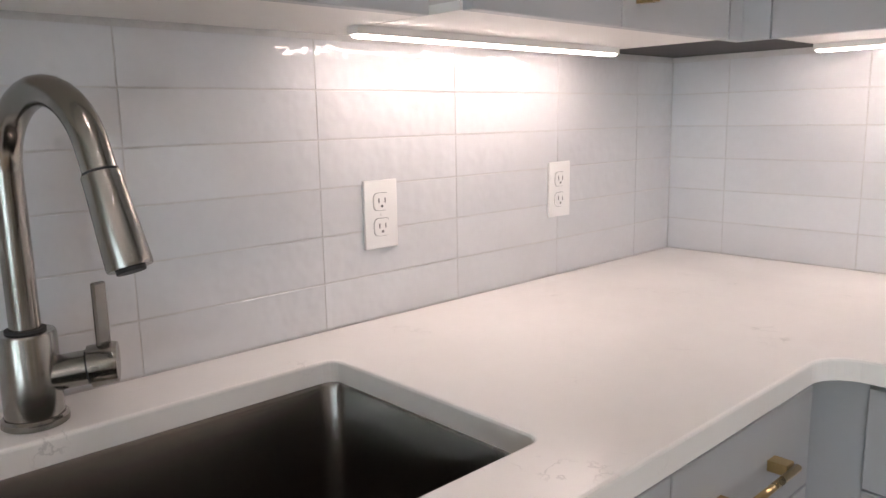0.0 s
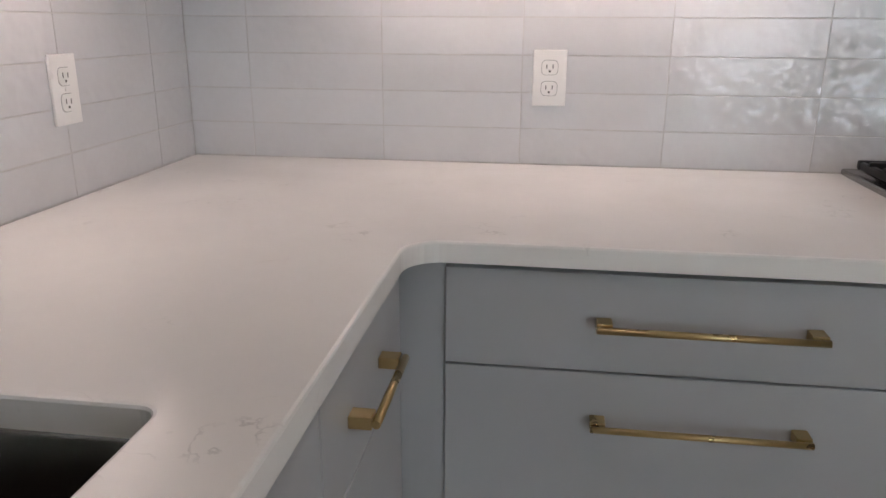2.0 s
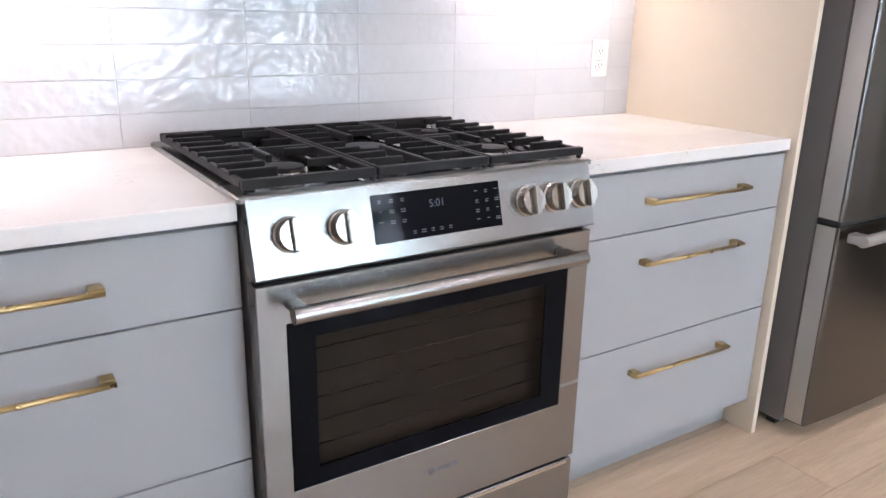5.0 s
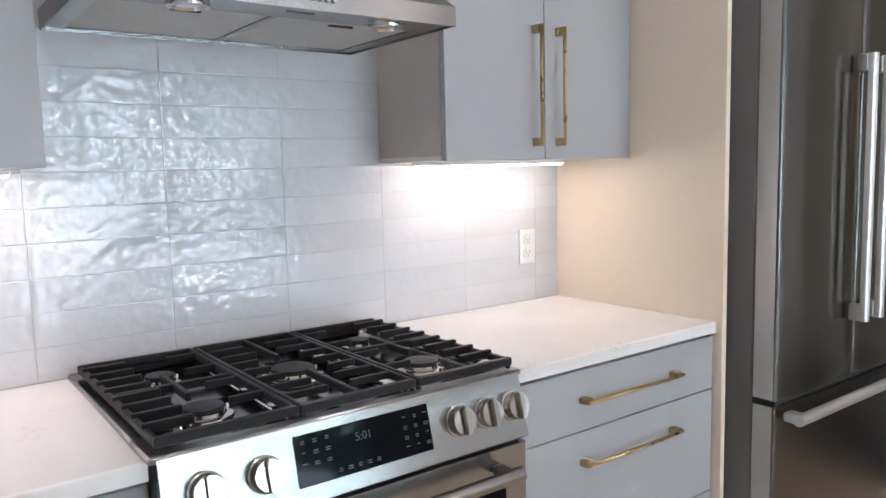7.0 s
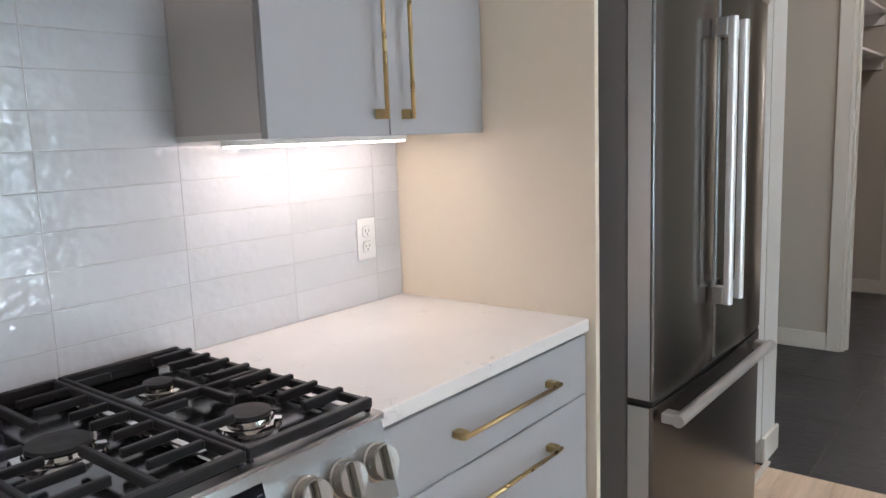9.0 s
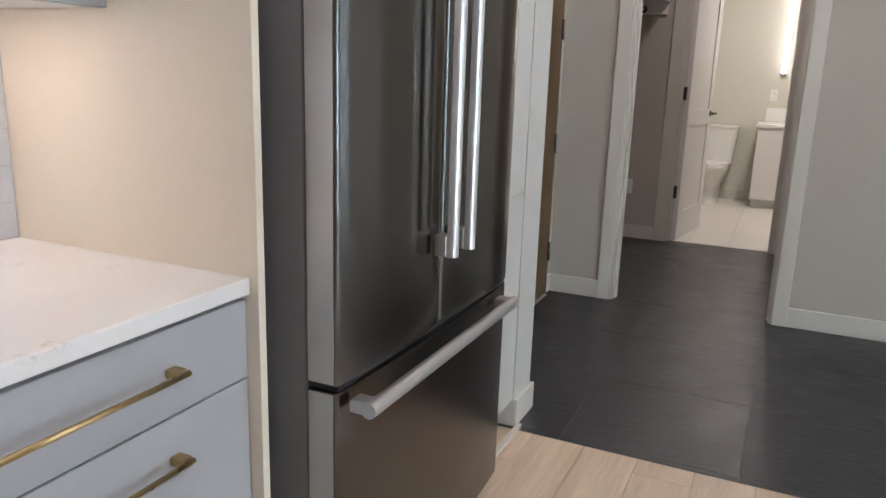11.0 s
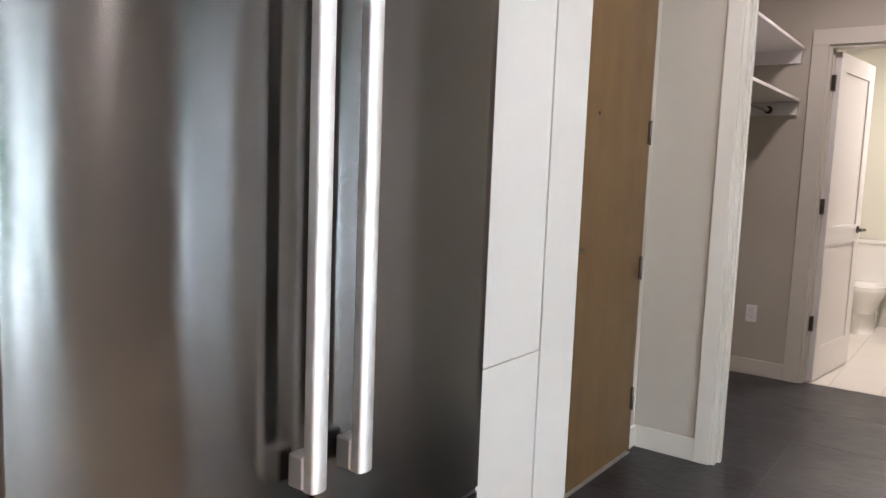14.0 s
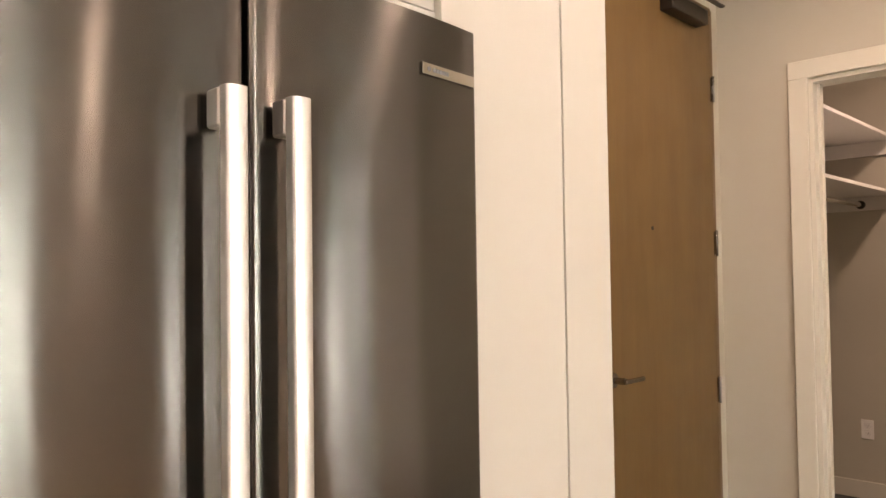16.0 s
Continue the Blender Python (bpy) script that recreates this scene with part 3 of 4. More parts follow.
def faucet():
    bx, by = 0.072, -1.503
    f = thing("faucet", (bx, by, TOP), "brushed nickel gooseneck kitchen faucet beside the sink", "faucet")
    part("base_ring", lathe(bmesh.new(), [(0.034, TOP + 0.0005), (0.036, TOP + 0.002), (0.036, TOP + 0.009), (0.033, TOP + 0.012)], (bx, by, 0), 32), NICKEL, f)
    part("body", lathe(bmesh.new(), [(0.0315, TOP + 0.012), (0.0315, 1.020), (0.030, 1.0235), (0.022, 1.0240)], (bx, by, 0), 32), NICKEL, f)
    part("collar", lathe(bmesh.new(), [(0.0215, 1.0242), (0.0215, 1.0272)], (bx, by, 0), 24), GASKET, f)
    z, R = 1.202, 0.0850
    ux, uy = 0.970, 0.243
    pts = [(bx, by, 1.0275), (bx, by, 1.11), (bx, by, z)]
    for k in range(1, 17):
        a = math.pi * (1 - k / 16 * 0.915)
        h = R + R * math.cos(a)
        pts.append((bx + ux * h, by + uy * h, z + R * math.sin(a)))
    d = (Vector(pts[-1]) - Vector(pts[-2])).normalized()
    pts.append(tuple(Vector(pts[-1]) + d * 0.018))
    part("spout", tube(bmesh.new(), pts, 0.0165, 22), NICKEL, f)
    p = Vector(pts[-1])
    part("seam", tube(bmesh.new(), [p, p + d * 0.003], 0.0172, 20), GASKET, f)
    head = part("spray_head", tube(bmesh.new(), [p + d * 0.003, p + d * 0.02, p + d * 0.094, p + d * 0.098], [0.0188, 0.0192, 0.0222, 0.0214], 22), NICKEL, f, "pull-down spray head")
    part("nozzle", tube(bmesh.new(), [p + d * 0.098, p + d * 0.102], 0.014, 16), GASKET, head)
    vx, vy = 0.42, 0.907
    part("valve", tube(bmesh.new(), [(bx + vx * 0.02, by + vy * 0.02, 0.970), (bx + vx * 0.060, by + vy * 0.060, 0.974)], 0.0205, 22), NICKEL, f)
    part("valve_gap", tube(bmesh.new(), [(bx + vx * 0.060, by + vy * 0.060, 0.974), (bx + vx * 0.063, by + vy * 0.063, 0.974)], 0.0195, 22), GASKET, f)
    hub = part("lever_hub", tube(bmesh.new(), [(bx + vx * 0.063, by + vy * 0.063, 0.974), (bx + vx * 0.090, by + vy * 0.090, 0.977), (bx + vx * 0.093, by + vy * 0.093, 0.977)], [0.0250, 0.0250, 0.0235], 24), NICKEL, f)
    lx, ly = bx + vx * 0.079, by + vy * 0.079
    bm = boxes((-0.0035, 0.0035, -0.0085, 0.0085, 0.994, 1.074), bevel=0.0025, seg=2)
    bmesh.ops.transform(bm, matrix=pose(lx, ly, 0, 0, 0, 15), verts=bm.verts)
    part("lever", bm, NICKEL, hub, "flat lever blade")
    return f


faucet()

# upper cabinets
UZ, UTOP = 1.383, 2.46


def upper(name_at, body, doors, label, group="upper cabinets"):
    """body: x0, x1, y0, y1 of the box; doors: rows of a face box and its handle ends and way out."""
    c = thing("upper_cabinet", name_at, label, "cabinet", group)
    x0, x1, y0, y1 = body
    part("body", boxes((x0, x1, y0, y1, UZ + 0.012, UTOP)), CARCASS, c)
    part("bottom_panel", boxes((x0, x1, y0, y1, UZ, UZ + 0.0118)), CAB_WHITE, c)
    for row, handle, out in doors:
        front(c, "cabinet_door", row, 0, handle, out)
    return c


DZ0, DZ1 = UZ - 0.001, UTOP
upper((0.17, -0.70, UZ), (0.004, 0.309, -1.040, -0.380), [
    ((0.3105, 0.330, -1.038, -0.722, DZ0, DZ1), ((0.330, -0.765, 1.418), (0.330, -0.765, 1.735)), (1, 0, 0)),
    ((0.3105, 0.330, -0.719, -0.384, DZ0, DZ1), ((0.330, -0.678, 1.418), (0.330, -0.678, 1.735)), (1, 0, 0))], "grey two-door upper cabinet over the sink-side counter")
upper((0.13, -1.50, UZ), (0.004, 0.236, -1.98, -1.042), [
    ((0.2375, 0.257, -1.508, -1.044, DZ0, DZ1), None, (1, 0, 0)),
    ((0.2375, 0.257, -1.978, -1.511, DZ0, DZ1), None, (1, 0, 0))], "shallow grey upper cabinet above the sink")
corner_upper = thing("upper_cabinet", (0.17, -0.18, UZ), "blind grey corner upper cabinet, underside coloured dark for cavity shade", "cabinet", "upper cabinets")
# solid body; its dark colour stands in for shade inside the corner cavity
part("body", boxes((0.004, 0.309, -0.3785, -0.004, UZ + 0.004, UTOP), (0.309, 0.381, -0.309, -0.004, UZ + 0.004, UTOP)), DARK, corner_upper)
part("corner_filler", boxes((0.3105, 0.330, -0.3785, -0.331, DZ0, DZ1), (0.3105, 0.381, -0.330, -0.3115, DZ0, DZ1)), CABINET, corner_upper)
upper((0.87, -0.16, UZ), (0.382, 1.355, -0.309, -0.004), [
    ((0.384, 0.685, -0.330, -0.3105, DZ0, DZ1), ((0.640, -0.330, 1.418), (0.640, -0.330, 1.735)), (0, -1, 0)),
    ((0.688, 1.020, -0.330, -0.3105, DZ0, DZ1), ((0.978, -0.330, 1.418), (0.978, -0.330, 1.735)), (0, -1, 0)),
    ((1.023, 1.354, -0.330, -0.3105, DZ0, DZ1), ((1.065, -0.330, 1.418), (1.065, -0.330, 1.735)), (0, -1, 0))], "grey upper cabinet between the corner and the hood")
upper((2.61, -0.16, UZ), (2.256, 2.968, -0.296, -0.004), [
    ((2.257, 2.601, -0.317, -0.2975, DZ0, DZ1), ((2.562, -0.317, 1.418), (2.562, -0.317, 1.742)), (0, -1, 0)),
    ((2.604, 2.964, -0.317, -0.2975, DZ0, DZ1), ((2.650, -0.317, 1.418), (2.650, -0.317, 1.742)), (0, -1, 0))], "grey two-door upper cabinet with brass handles beside the fridge panel")


def led_bar(row, at, lens=LED):
    b = thing("under_cabinet_light", at, "lit white LED bar under the upper cabinet", "light", "under-cabinet lights")
    x0, x1, y0, y1 = row
    part("housing", boxes((x0, x1, y0, y1, UZ - 0.006, UZ - 0.0005), (x0, x0 + 0.0028, y0, y1, UZ - 0.0125, UZ - 0.006), (x1 - 0.0028, x1, y0, y1, UZ - 0.0125, UZ - 0.006), (x0 + 0.0028, x1 - 0.0028, y0, y0 + 0.0028, UZ - 0.0125, UZ - 0.006), (x0 + 0.0028, x1 - 0.0028, y1 - 0.0028, y1, UZ - 0.0125, UZ - 0.006)), LED_RAIL, b)
    part("diffuser", boxes((x0 + 0.003, x1 - 0.003, y0 + 0.003, y1 - 0.003, UZ - 0.0168, UZ - 0.0062), bevel=0.004, seg=3), lens, b)
    return b


led_bar((0.100, 0.125, -1.06, -0.42), (0.11, -0.74, UZ))
led_bar((0.385, 1.32, -0.140, -0.115), (0.85, -0.13, UZ))
led_bar((2.29, 2.86, -0.140, -0.115), (2.58, -0.13, UZ), LED_SHORT)


# ---- range hood ----
def hood():
    x0, x1, yf, z = 1.412, 2.172, -0.476, 1.678
    h = thing("range_hood", (1.79, -0.24, z), "brushed stainless steel pyramid range hood above the range", "range hood")
    bm = bmesh.new()
    lip = 0.042
    box(bm, x0, x1, yf, yf + 0.002, z, z + lip)
    box(bm, x0, x0 + 0.002, yf + 0.002, -0.005, z, z + lip)
    box(bm, x1 - 0.002, x1, yf + 0.002, -0.005, z, z + lip)
    box(bm, x0 + 0.002, x1 - 0.002, -0.007, -0.005, z, z + lip)
    part("rim", bm, STEEL, h)
    bm = bmesh.new()
    lo = [bm.verts.new(v) for v in ((x0, yf, z + lip), (x1, yf, z + lip), (x1, -0.005, z + lip), (x0, -0.005, z + lip))]
    hi = [bm.verts.new(v) for v in ((1.655, -0.27, z + 0.30), (1.93, -0.27, z + 0.30), (1.93, -0.005, z + 0.30), (1.655, -0.005, z + 0.30))]
    for k in range(4):
        bm.faces.new((lo[k], lo[(k + 1) % 4], hi[(k + 1) % 4], hi[k]))
    bm.faces.new(hi)
    bm.faces.new(lo[::-1])
    part("canopy", bm, STEEL, h)
    part("chimney", boxes((1.657, 1.928, -0.268, -0.006, z + 0.30, CEILING - 0.001)), STEEL, h)
    fr = 0.045
    ym = -0.36
    for nm, row in (("lamp_plate", (x0 + 0.002, x1 - 0.002, yf + 0.002, ym)), ("side_plate", (x0 + 0.002, x0 + fr, ym, -0.007)), ("side_plate", (x1 - fr, x1 - 0.002, ym, -0.007)), ("back_plate", (x0 + fr, x1 - fr, -0.03, -0.007)), ("divider", (1.784, 1.80, ym, -0.03))):
        part(nm, boxes((*row, z + 0.004, z + 0.006)), STEEL, h)
    for fx0, fx1 in ((x0 + fr + 0.001, 1.783), (1.801, x1 - fr - 0.001)):
        flt = part("filter", boxes((fx0, fx1, ym + 0.001, -0.031, z + 0.007, z + 0.012)), FILTER, h, "grey mesh grease filter")
        part("pull", boxes(((fx0 + fx1) / 2 - 0.03, (fx0 + fx1) / 2 + 0.03, ym + 0.03, ym + 0.04, z + 0.003, z + 0.0068), bevel=0.001), DARK, flt)
    for lx in (1.60, 2.035):
        ring = part("lamp_ring", lathe(bmesh.new(), [(0.040, z + 0.004), (0.039, z - 0.004), (0.030, z - 0.006), (0.026, z + 0.001)], (lx, -0.40, 0), 30), CHROME, h, "chrome ring of an unlit lamp")
        part("lens", lathe(bmesh.new(), [(0.0255, z + 0.001), (0.02, z - 0.002), (0.008, z - 0.003)], (lx, -0.40, 0), 24), ALUMINIUM, ring)
    for k in range(4):
        kx = 1.822 + k * 0.0145
        part("button", lathe(bmesh.new(), [(0.0052, 0), (0.0052, 0.007), (0.0045, 0.008)], (kx, yf, z + 0.022), 14, axis=(0, -1, 0)), CHROME, h)
    part("maker_plate", boxes((1.79, 1.85, -0.425, -0.419, z + 0.0025, z + 0.0038)), PRINT_DARK, h)
    return h


FILTER = mat("filter_mesh", (0.55, 0.54, 0.52), 0.55, metal=0.6, var=0.12, scale=120, bump=0.0008, bscale=500)
hood()


# ---- gas range ----
def text_part(name, words, size, m, material, parent):
    """Printed characters as a thin mesh in the plane of m."""
    cu = bpy.data.curves.new(name, "FONT")
    cu.body, cu.size, cu.extrude = words, size, 0.0002
    tmp = bpy.data.objects.new(name, cu)
    me = bpy.data.meshes.new_from_object(tmp)
    bpy.data.objects.remove(tmp)
    me.transform(m)
    bm = bmesh.new()
    bm.from_mesh(me)
    return part(name, bm, material, parent)


def ring_slab(outer, inner, y0, y1, bevel):
    """An upright slab (x0, x1, z0, z1) with one rectangular opening through it."""
    bm = bmesh.new()
    loops = []
    for y in (y0, y1):
        for x0, x1, z0, z1 in (outer, inner):
            loops.append([bm.verts.new((x, y, z)) for x, z in ((x0, z0), (x1, z0), (x1, z1), (x0, z1))])
    fo, fi, bo, bi = loops
    for a, b in ((fo, fi), (fi, bi), (bi, bo), (bo, fo)):
        for k in range(4):
            bm.faces.new((a[k], a[(k + 1) % 4], b[(k + 1) % 4], b[k]))
    bmesh.ops.recalc_face_normals(bm, faces=bm.faces)
    sharp = [e for e in bm.edges if len(e.link_faces) == 2 and e.calc_face_angle() > 1.0]
    bmesh.ops.bevel(bm, geom=sharp, offset=bevel, segments=1, affect="EDGES")
    return bm


def gas_range():
    x0, x1 = 1.424, 2.186
    xm = (x0 + x1) / 2
    r = thing("gas_range", (xm, -0.33, 0), "stainless steel slide-in gas range with black cast-iron grates", "range")
    part("body", boxes((x0 + 0.004, x1 - 0.004, -0.632, -0.012, 0.03, 0.775), (x0 + 0.002, x1 - 0.002, -0.640, -0.012, 0.775, 0.908)), FRIDGE_SIDE, r)
    for fx in (x0 + 0.05, x1 - 0.05):
        for fy in (-0.58, -0.07):
            part("foot", lathe(bmesh.new(), [(0.02, 0.0), (0.02, 0.006), (0.012, 0.008), (0.012, 0.031)], (fx, fy, 0), 14), GASKET, r)
    # cooktop deck: a shallow pan with a raised rim, wider than the body so that it laps over the counters
    bm, rings = bmesh.new(), []
    for inset, z in ((0.0, TOP + 0.001), (0.0, 0.923), (0.003, 0.926), (0.028, 0.926), (0.032, 0.923), (0.036, 0.9170)):
        rings.append([bm.verts.new((x, y, z)) for x, y in rounded(x0 - 0.012 + inset, x1 + 0.012 - inset, -0.648 + inset, -0.006 - inset, 0.006, 3)])
    for a, b in zip(rings, rings[1:]):
        for k in range(len(a)):
            bm.faces.new((a[k], a[(k + 1) % len(a)], b[(k + 1) % len(a)], b[k])).smooth = True
    part("cooktop_rim", bm, STEEL, r)
    part("cooktop", boxes((x0 + 0.008, x1 - 0.008, -0.628, -0.026, 0.9085, 0.9165)), DECK, r, "dark polished steel burner deck")
    # channel pressings in the deck
    for cx in (xm - 0.125, xm + 0.125):
        part("deck_ridge", boxes((cx - 0.012, cx + 0.012, -0.60, -0.06, 0.9166, 0.9215), bevel=0.003), CHROME, r)
    part("vent_trim", boxes((x0 + 0.05, x1 - 0.05, -0.058, -0.034, 0.9167, 0.934), bevel=0.003), IRON, r, "black vent strip at the back")
    # burners
    for bx, by, s in ((x0 + 0.135, -0.20, 0.8), (x0 + 0.135, -0.475, 1.0), (xm, -0.335, 1.25), (x1 - 0.135, -0.20, 0.75), (x1 - 0.135, -0.475, 1.0)):
        bn = part("burner", lathe(bmesh.new(), [(0.056 * s, 0.9166), (0.054 * s, 0.922), (0.042 * s, 0.924), (0.040 * s, 0.930), (0.036 * s, 0.931)], (bx, by, 0), 28), CHROME, r, "bright polished burner ring")
        part("burner_cap", lathe(bmesh.new(), [(0.037 * s, 0.9312), (0.039 * s, 0.934), (0.037 * s, 0.9385), (0.02 * s, 0.9395)], (bx, by, 0), 28), IRON, bn, "matt black burner cap")
        part("igniter", lathe(bmesh.new(), [(0.0025, 0.9166), (0.0025, 0.929)], (bx + 0.05 * s, by + 0.012, 0), 8), WHITE_PLASTIC, bn)
    # three grates
    gz0, gz1 = 0.934, 0.951
    w = (x1 - x0 + 0.0) / 3
    for k in range(3):
        gx0, gx1 = x0 + 0.002 + k * w, x0 - 0.002 + (k + 1) * w
        gm = (gx0 + gx1) / 2
        rows = [(gx0, gx1, -0.634, -0.618, gz0, gz1), (gx0, gx1, -0.062, -0.048, gz0, gz1)]
        if k == 1:
            rows += [(gx0, gx0 + 0.010, -0.618, -0.062, gz0, gz1), (gx1 - 0.010, gx1, -0.618, -0.062, gz0, gz1), (gm - 0.006, gm + 0.006, -0.618, -0.41, gz0, gz1), (gm - 0.006, gm + 0.006, -0.26, -0.062, gz0, gz1)]
            for i in range(7):
                fy = -0.545 + i * 0.07
                reach = 0.075 if i in (2, 3, 4) else 0.10
                rows += [(gx0 + 0.010, gx0 + reach, fy - 0.005, fy + 0.005, gz0 + 0.002, gz1), (gx1 - reach, gx1 - 0.010, fy - 0.005, fy + 0.005, gz0 + 0.002, gz1)]
        else:
            outer = (gx0, gx0 + 0.012) if k == 0 else (gx1 - 0.012, gx1)
            inner = (gx1 - 0.010, gx1) if k == 0 else (gx0, gx0 + 0.010)
            rows += [(*outer, -0.618, -0.062, gz0, gz1 - 0.002), (*inner, -0.618, -0.062, gz0, gz1), (gm - 0.006, gm + 0.006, -0.420, -0.245, gz0, gz1), (gx0 + 0.012, gx1 - 0.012, -0.339, -0.327, gz0, gz1)]
            for i in range(8):
                fy = -0.560 + i * 0.065
                a0, a1 = sorted((outer[0] if k == 0 else outer[1], (outer[0] + 0.088) if k == 0 else (outer[1] - 0.088)))
                c0, c1 = sorted((inner[1] if k == 0 else inner[0], (inner[1] - 0.075) if k == 0 else (inner[0] + 0.075)))
                rows += [(a0, a1, fy - 0.006, fy + 0.006, gz0 + 0.004, gz1 + 0.005)]
                if i % 2 == 1:
                    rows += [(c0, c1, fy - 0.005, fy + 0.005, gz0 + 0.002, gz1)]
        for fx in (gx0 + 0.006, gx1 - 0.006):
            for fy in (-0.626, -0.055):
                rows.append((fx - 0.005, fx + 0.005, fy - 0.005, fy + 0.005, 0.9263 if fy < -0.1 else 0.9345, gz0 + 0.001))
        part("grate", boxes(*rows, bevel=0.002), IRON, r, "black cast-iron grate")
    # slanted control panel
    z1, z0, y1, y0 = 0.924, 0.786, -0.646, -0.682
    bm = bmesh.new()
    prof = [(-0.632, z0), (y0 + 0.004, z0), (y0, z0 + 0.004), (y1 - 0.002, z1 - 0.004), (y1 + 0.004, z1), (-0.632, z1)]
    ends = [[bm.verts.new((x, y, z)) for y, z in prof] for x in (x0, x1)]
    for k in range(len(prof)):
        bm.faces.new((ends[0][k], ends[0][(k + 1) % 6], ends[1][(k + 1) % 6], ends[1][k]))
    bm.faces.new(ends[0][::-1])
    bm.faces.new(ends[1])
    panel = part("control_panel", bm, STEEL, r)
    tilt = math.degrees(math.atan2(y1 - y0, z1 - z0))

    def on_panel(x, z, off=0.0):
        """A pose on the slanted panel: x across it, y up it, z off it."""
        y = y0 + (y1 - y0) * (z - z0) / (z1 - z0)
        return pose(x, y, z, 90 - tilt) @ pose(0, 0, off)

    bm = bmesh.new()
    box(bm, -0.1435, 0.1435, -0.045, 0.045, 0.0004, 0.0022, on_panel(1.795, 0.861))
    screen = part("display", bm, BLACK_GLASS, panel, "black glass control display")
    text_part("clock", "5:01", 0.021, on_panel(1.772, 0.871, 0.0024), DIGITS, screen)
    rng = random.Random(4)
    for gx, gz, cols, rows_n, dx, dz in ((1.668, 0.893, 3, 3, 0.024, -0.019), (1.735, 0.832, 5, 1, 0.02, 0), (1.882, 0.890, 3, 4, 0.024, -0.018)):
        bm = bmesh.new()
        for i in range(cols):
            for j in range(rows_n):
                if rng.random() < 0.9:
                    ln = rng.uniform(0.003, 0.0055)
                    for row in range(rng.choice((1, 2))):
                        box(bm, -ln, ln, -0.0007, 0.0007, 0.0023, 0.0025, on_panel(gx + i * dx, gz + j * dz - row * 0.004))
        part("touch_labels", bm, PRINT, screen)
    for kx in (1.493, 1.594, 2.007, 2.080, 2.153):
        m = on_panel(kx, 0.857)
        ax = m.to_3x3() @ Vector((0, 0, 1))
        base = m.translation
        kn = part("knob", lathe(bmesh.new(), [(0.0320, 0.001), (0.0320, 0.006), (0.0290, 0.008), (0.0284, 0.026), (0.0268, 0.0285), (0.014, 0.029)], base, 30, axis=ax), KNOB_STEEL, panel, "polished steel burner knob")
        bm = bmesh.new()
        box(bm, -0.0065, 0.0065, -0.0275, 0.0275, 0.0291, 0.040, m)
        bmesh.ops.bevel(bm, geom=bm.edges[:], offset=0.002, segments=2, affect="EDGES")
        # the grip stays with its knob
        part("knob_grip", bm, KNOB_STEEL, panel)
        bm = bmesh.new()
        for row in ((-0.030, -0.020, 0.0345, 0.0355), (-0.030, -0.020, 0.0425, 0.0435), (-0.030, -0.029, 0.0355, 0.0425), (-0.021, -0.020, 0.0355, 0.0425), ):
            box(bm, *row, 0.0003, 0.0006, m)
        bmesh.ops.remove_doubles(bm, verts=bm.verts, dist=0.0001)
        part("burner_icon", bm, PRINT_DARK, panel)
        for tick in ((-0.0015, 0.0015, 0.034, 0.0353), (-0.002, 0.002, -0.0345, -0.0333)):
            bm = bmesh.new()
            box(bm, *tick, 0.0003, 0.0006, m)
            part("dial_tick", bm, PRINT_DARK, panel)
    # oven door
    part("door_gap", boxes((x0 + 0.006, x1 - 0.006, -0.655, -0.632, 0.7755, 0.7855)), DARK, r)
    gx0, gx1, gz0, gz1 = 1.477, 2.128, 0.357, 0.698
    wx0, wx1, wz0, wz1 = 1.530, 2.070, 0.395, 0.665
    door = part("oven_door", ring_slab((x0, x1, 0.206, 0.774), (gx0, gx1, gz0, gz1), -0.672, -0.634, 0.0015), STEEL, r, "stainless steel oven door")
    part("glass_border", boxes((gx0 + 0.0005, wx0, -0.6715, -0.662, gz0 + 0.0005, gz1 - 0.0005), (wx1, gx1 - 0.0005, -0.6715, -0.662, gz0 + 0.0005, gz1 - 0.0005), (wx0, wx1, -0.6715, -0.662, gz0 + 0.0005, wz0), (wx0, wx1, -0.6715, -0.662, wz1, gz1 - 0.0005)), BLACK_GLASS, door, "black glass border of the oven window")
    pane = part("window_pane", boxes((wx0, wx1, -0.6712, -0.6672, wz0, wz1)), OVEN_GLASS, door, "dark tinted oven window")
    pane.visible_shadow = False
    part("oven_cavity", boxes((wx0 - 0.01, wx1 + 0.01, -0.6318, -0.6315, wz0 - 0.01, wz1 + 0.01)), OVEN_DARK, door)
    for k in range(5):
        z = wz0 + 0.035 + k * 0.05
        part("rack_wire", tube(bmesh.new(), [(wx0, -0.650, z), (wx1, -0.650, z)], 0.0012 if k % 2 else 0.0018, 6), CHROME, door)
    hb = part("handle", tube(bmesh.new(), [(1.468, -0.728, 0.735), (2.122, -0.728, 0.735)], 0.0155, 22), STEEL, door, "round stainless bar handle")
    for px in (1.49, 2.10):
        part("bracket", boxes((px - 0.014, px + 0.014, -0.724, -0.6722, 0.727, 0.743), bevel=0.003), STEEL, hb)
    bm = bmesh.new()
    lathe(bm, [(0.0075, 0.6722), (0.0075, 0.6728)], (1.780, 0, 0.297), 20, axis=(0, -1, 0))
    for k in range(5):
        box(bm, 1.796 + k * 0.0105, 1.8045 + k * 0.0105, -0.6728, -0.6722, 0.2925, 0.3015)
    part("maker_mark", bm, PRINT_DARK, door, "small dark maker's mark drawn as plain shapes")
    part("drawer_gap", boxes((x0 + 0.006, x1 - 0.006, -0.650, -0.632, 0.196, 0.2055)), DARK, r)
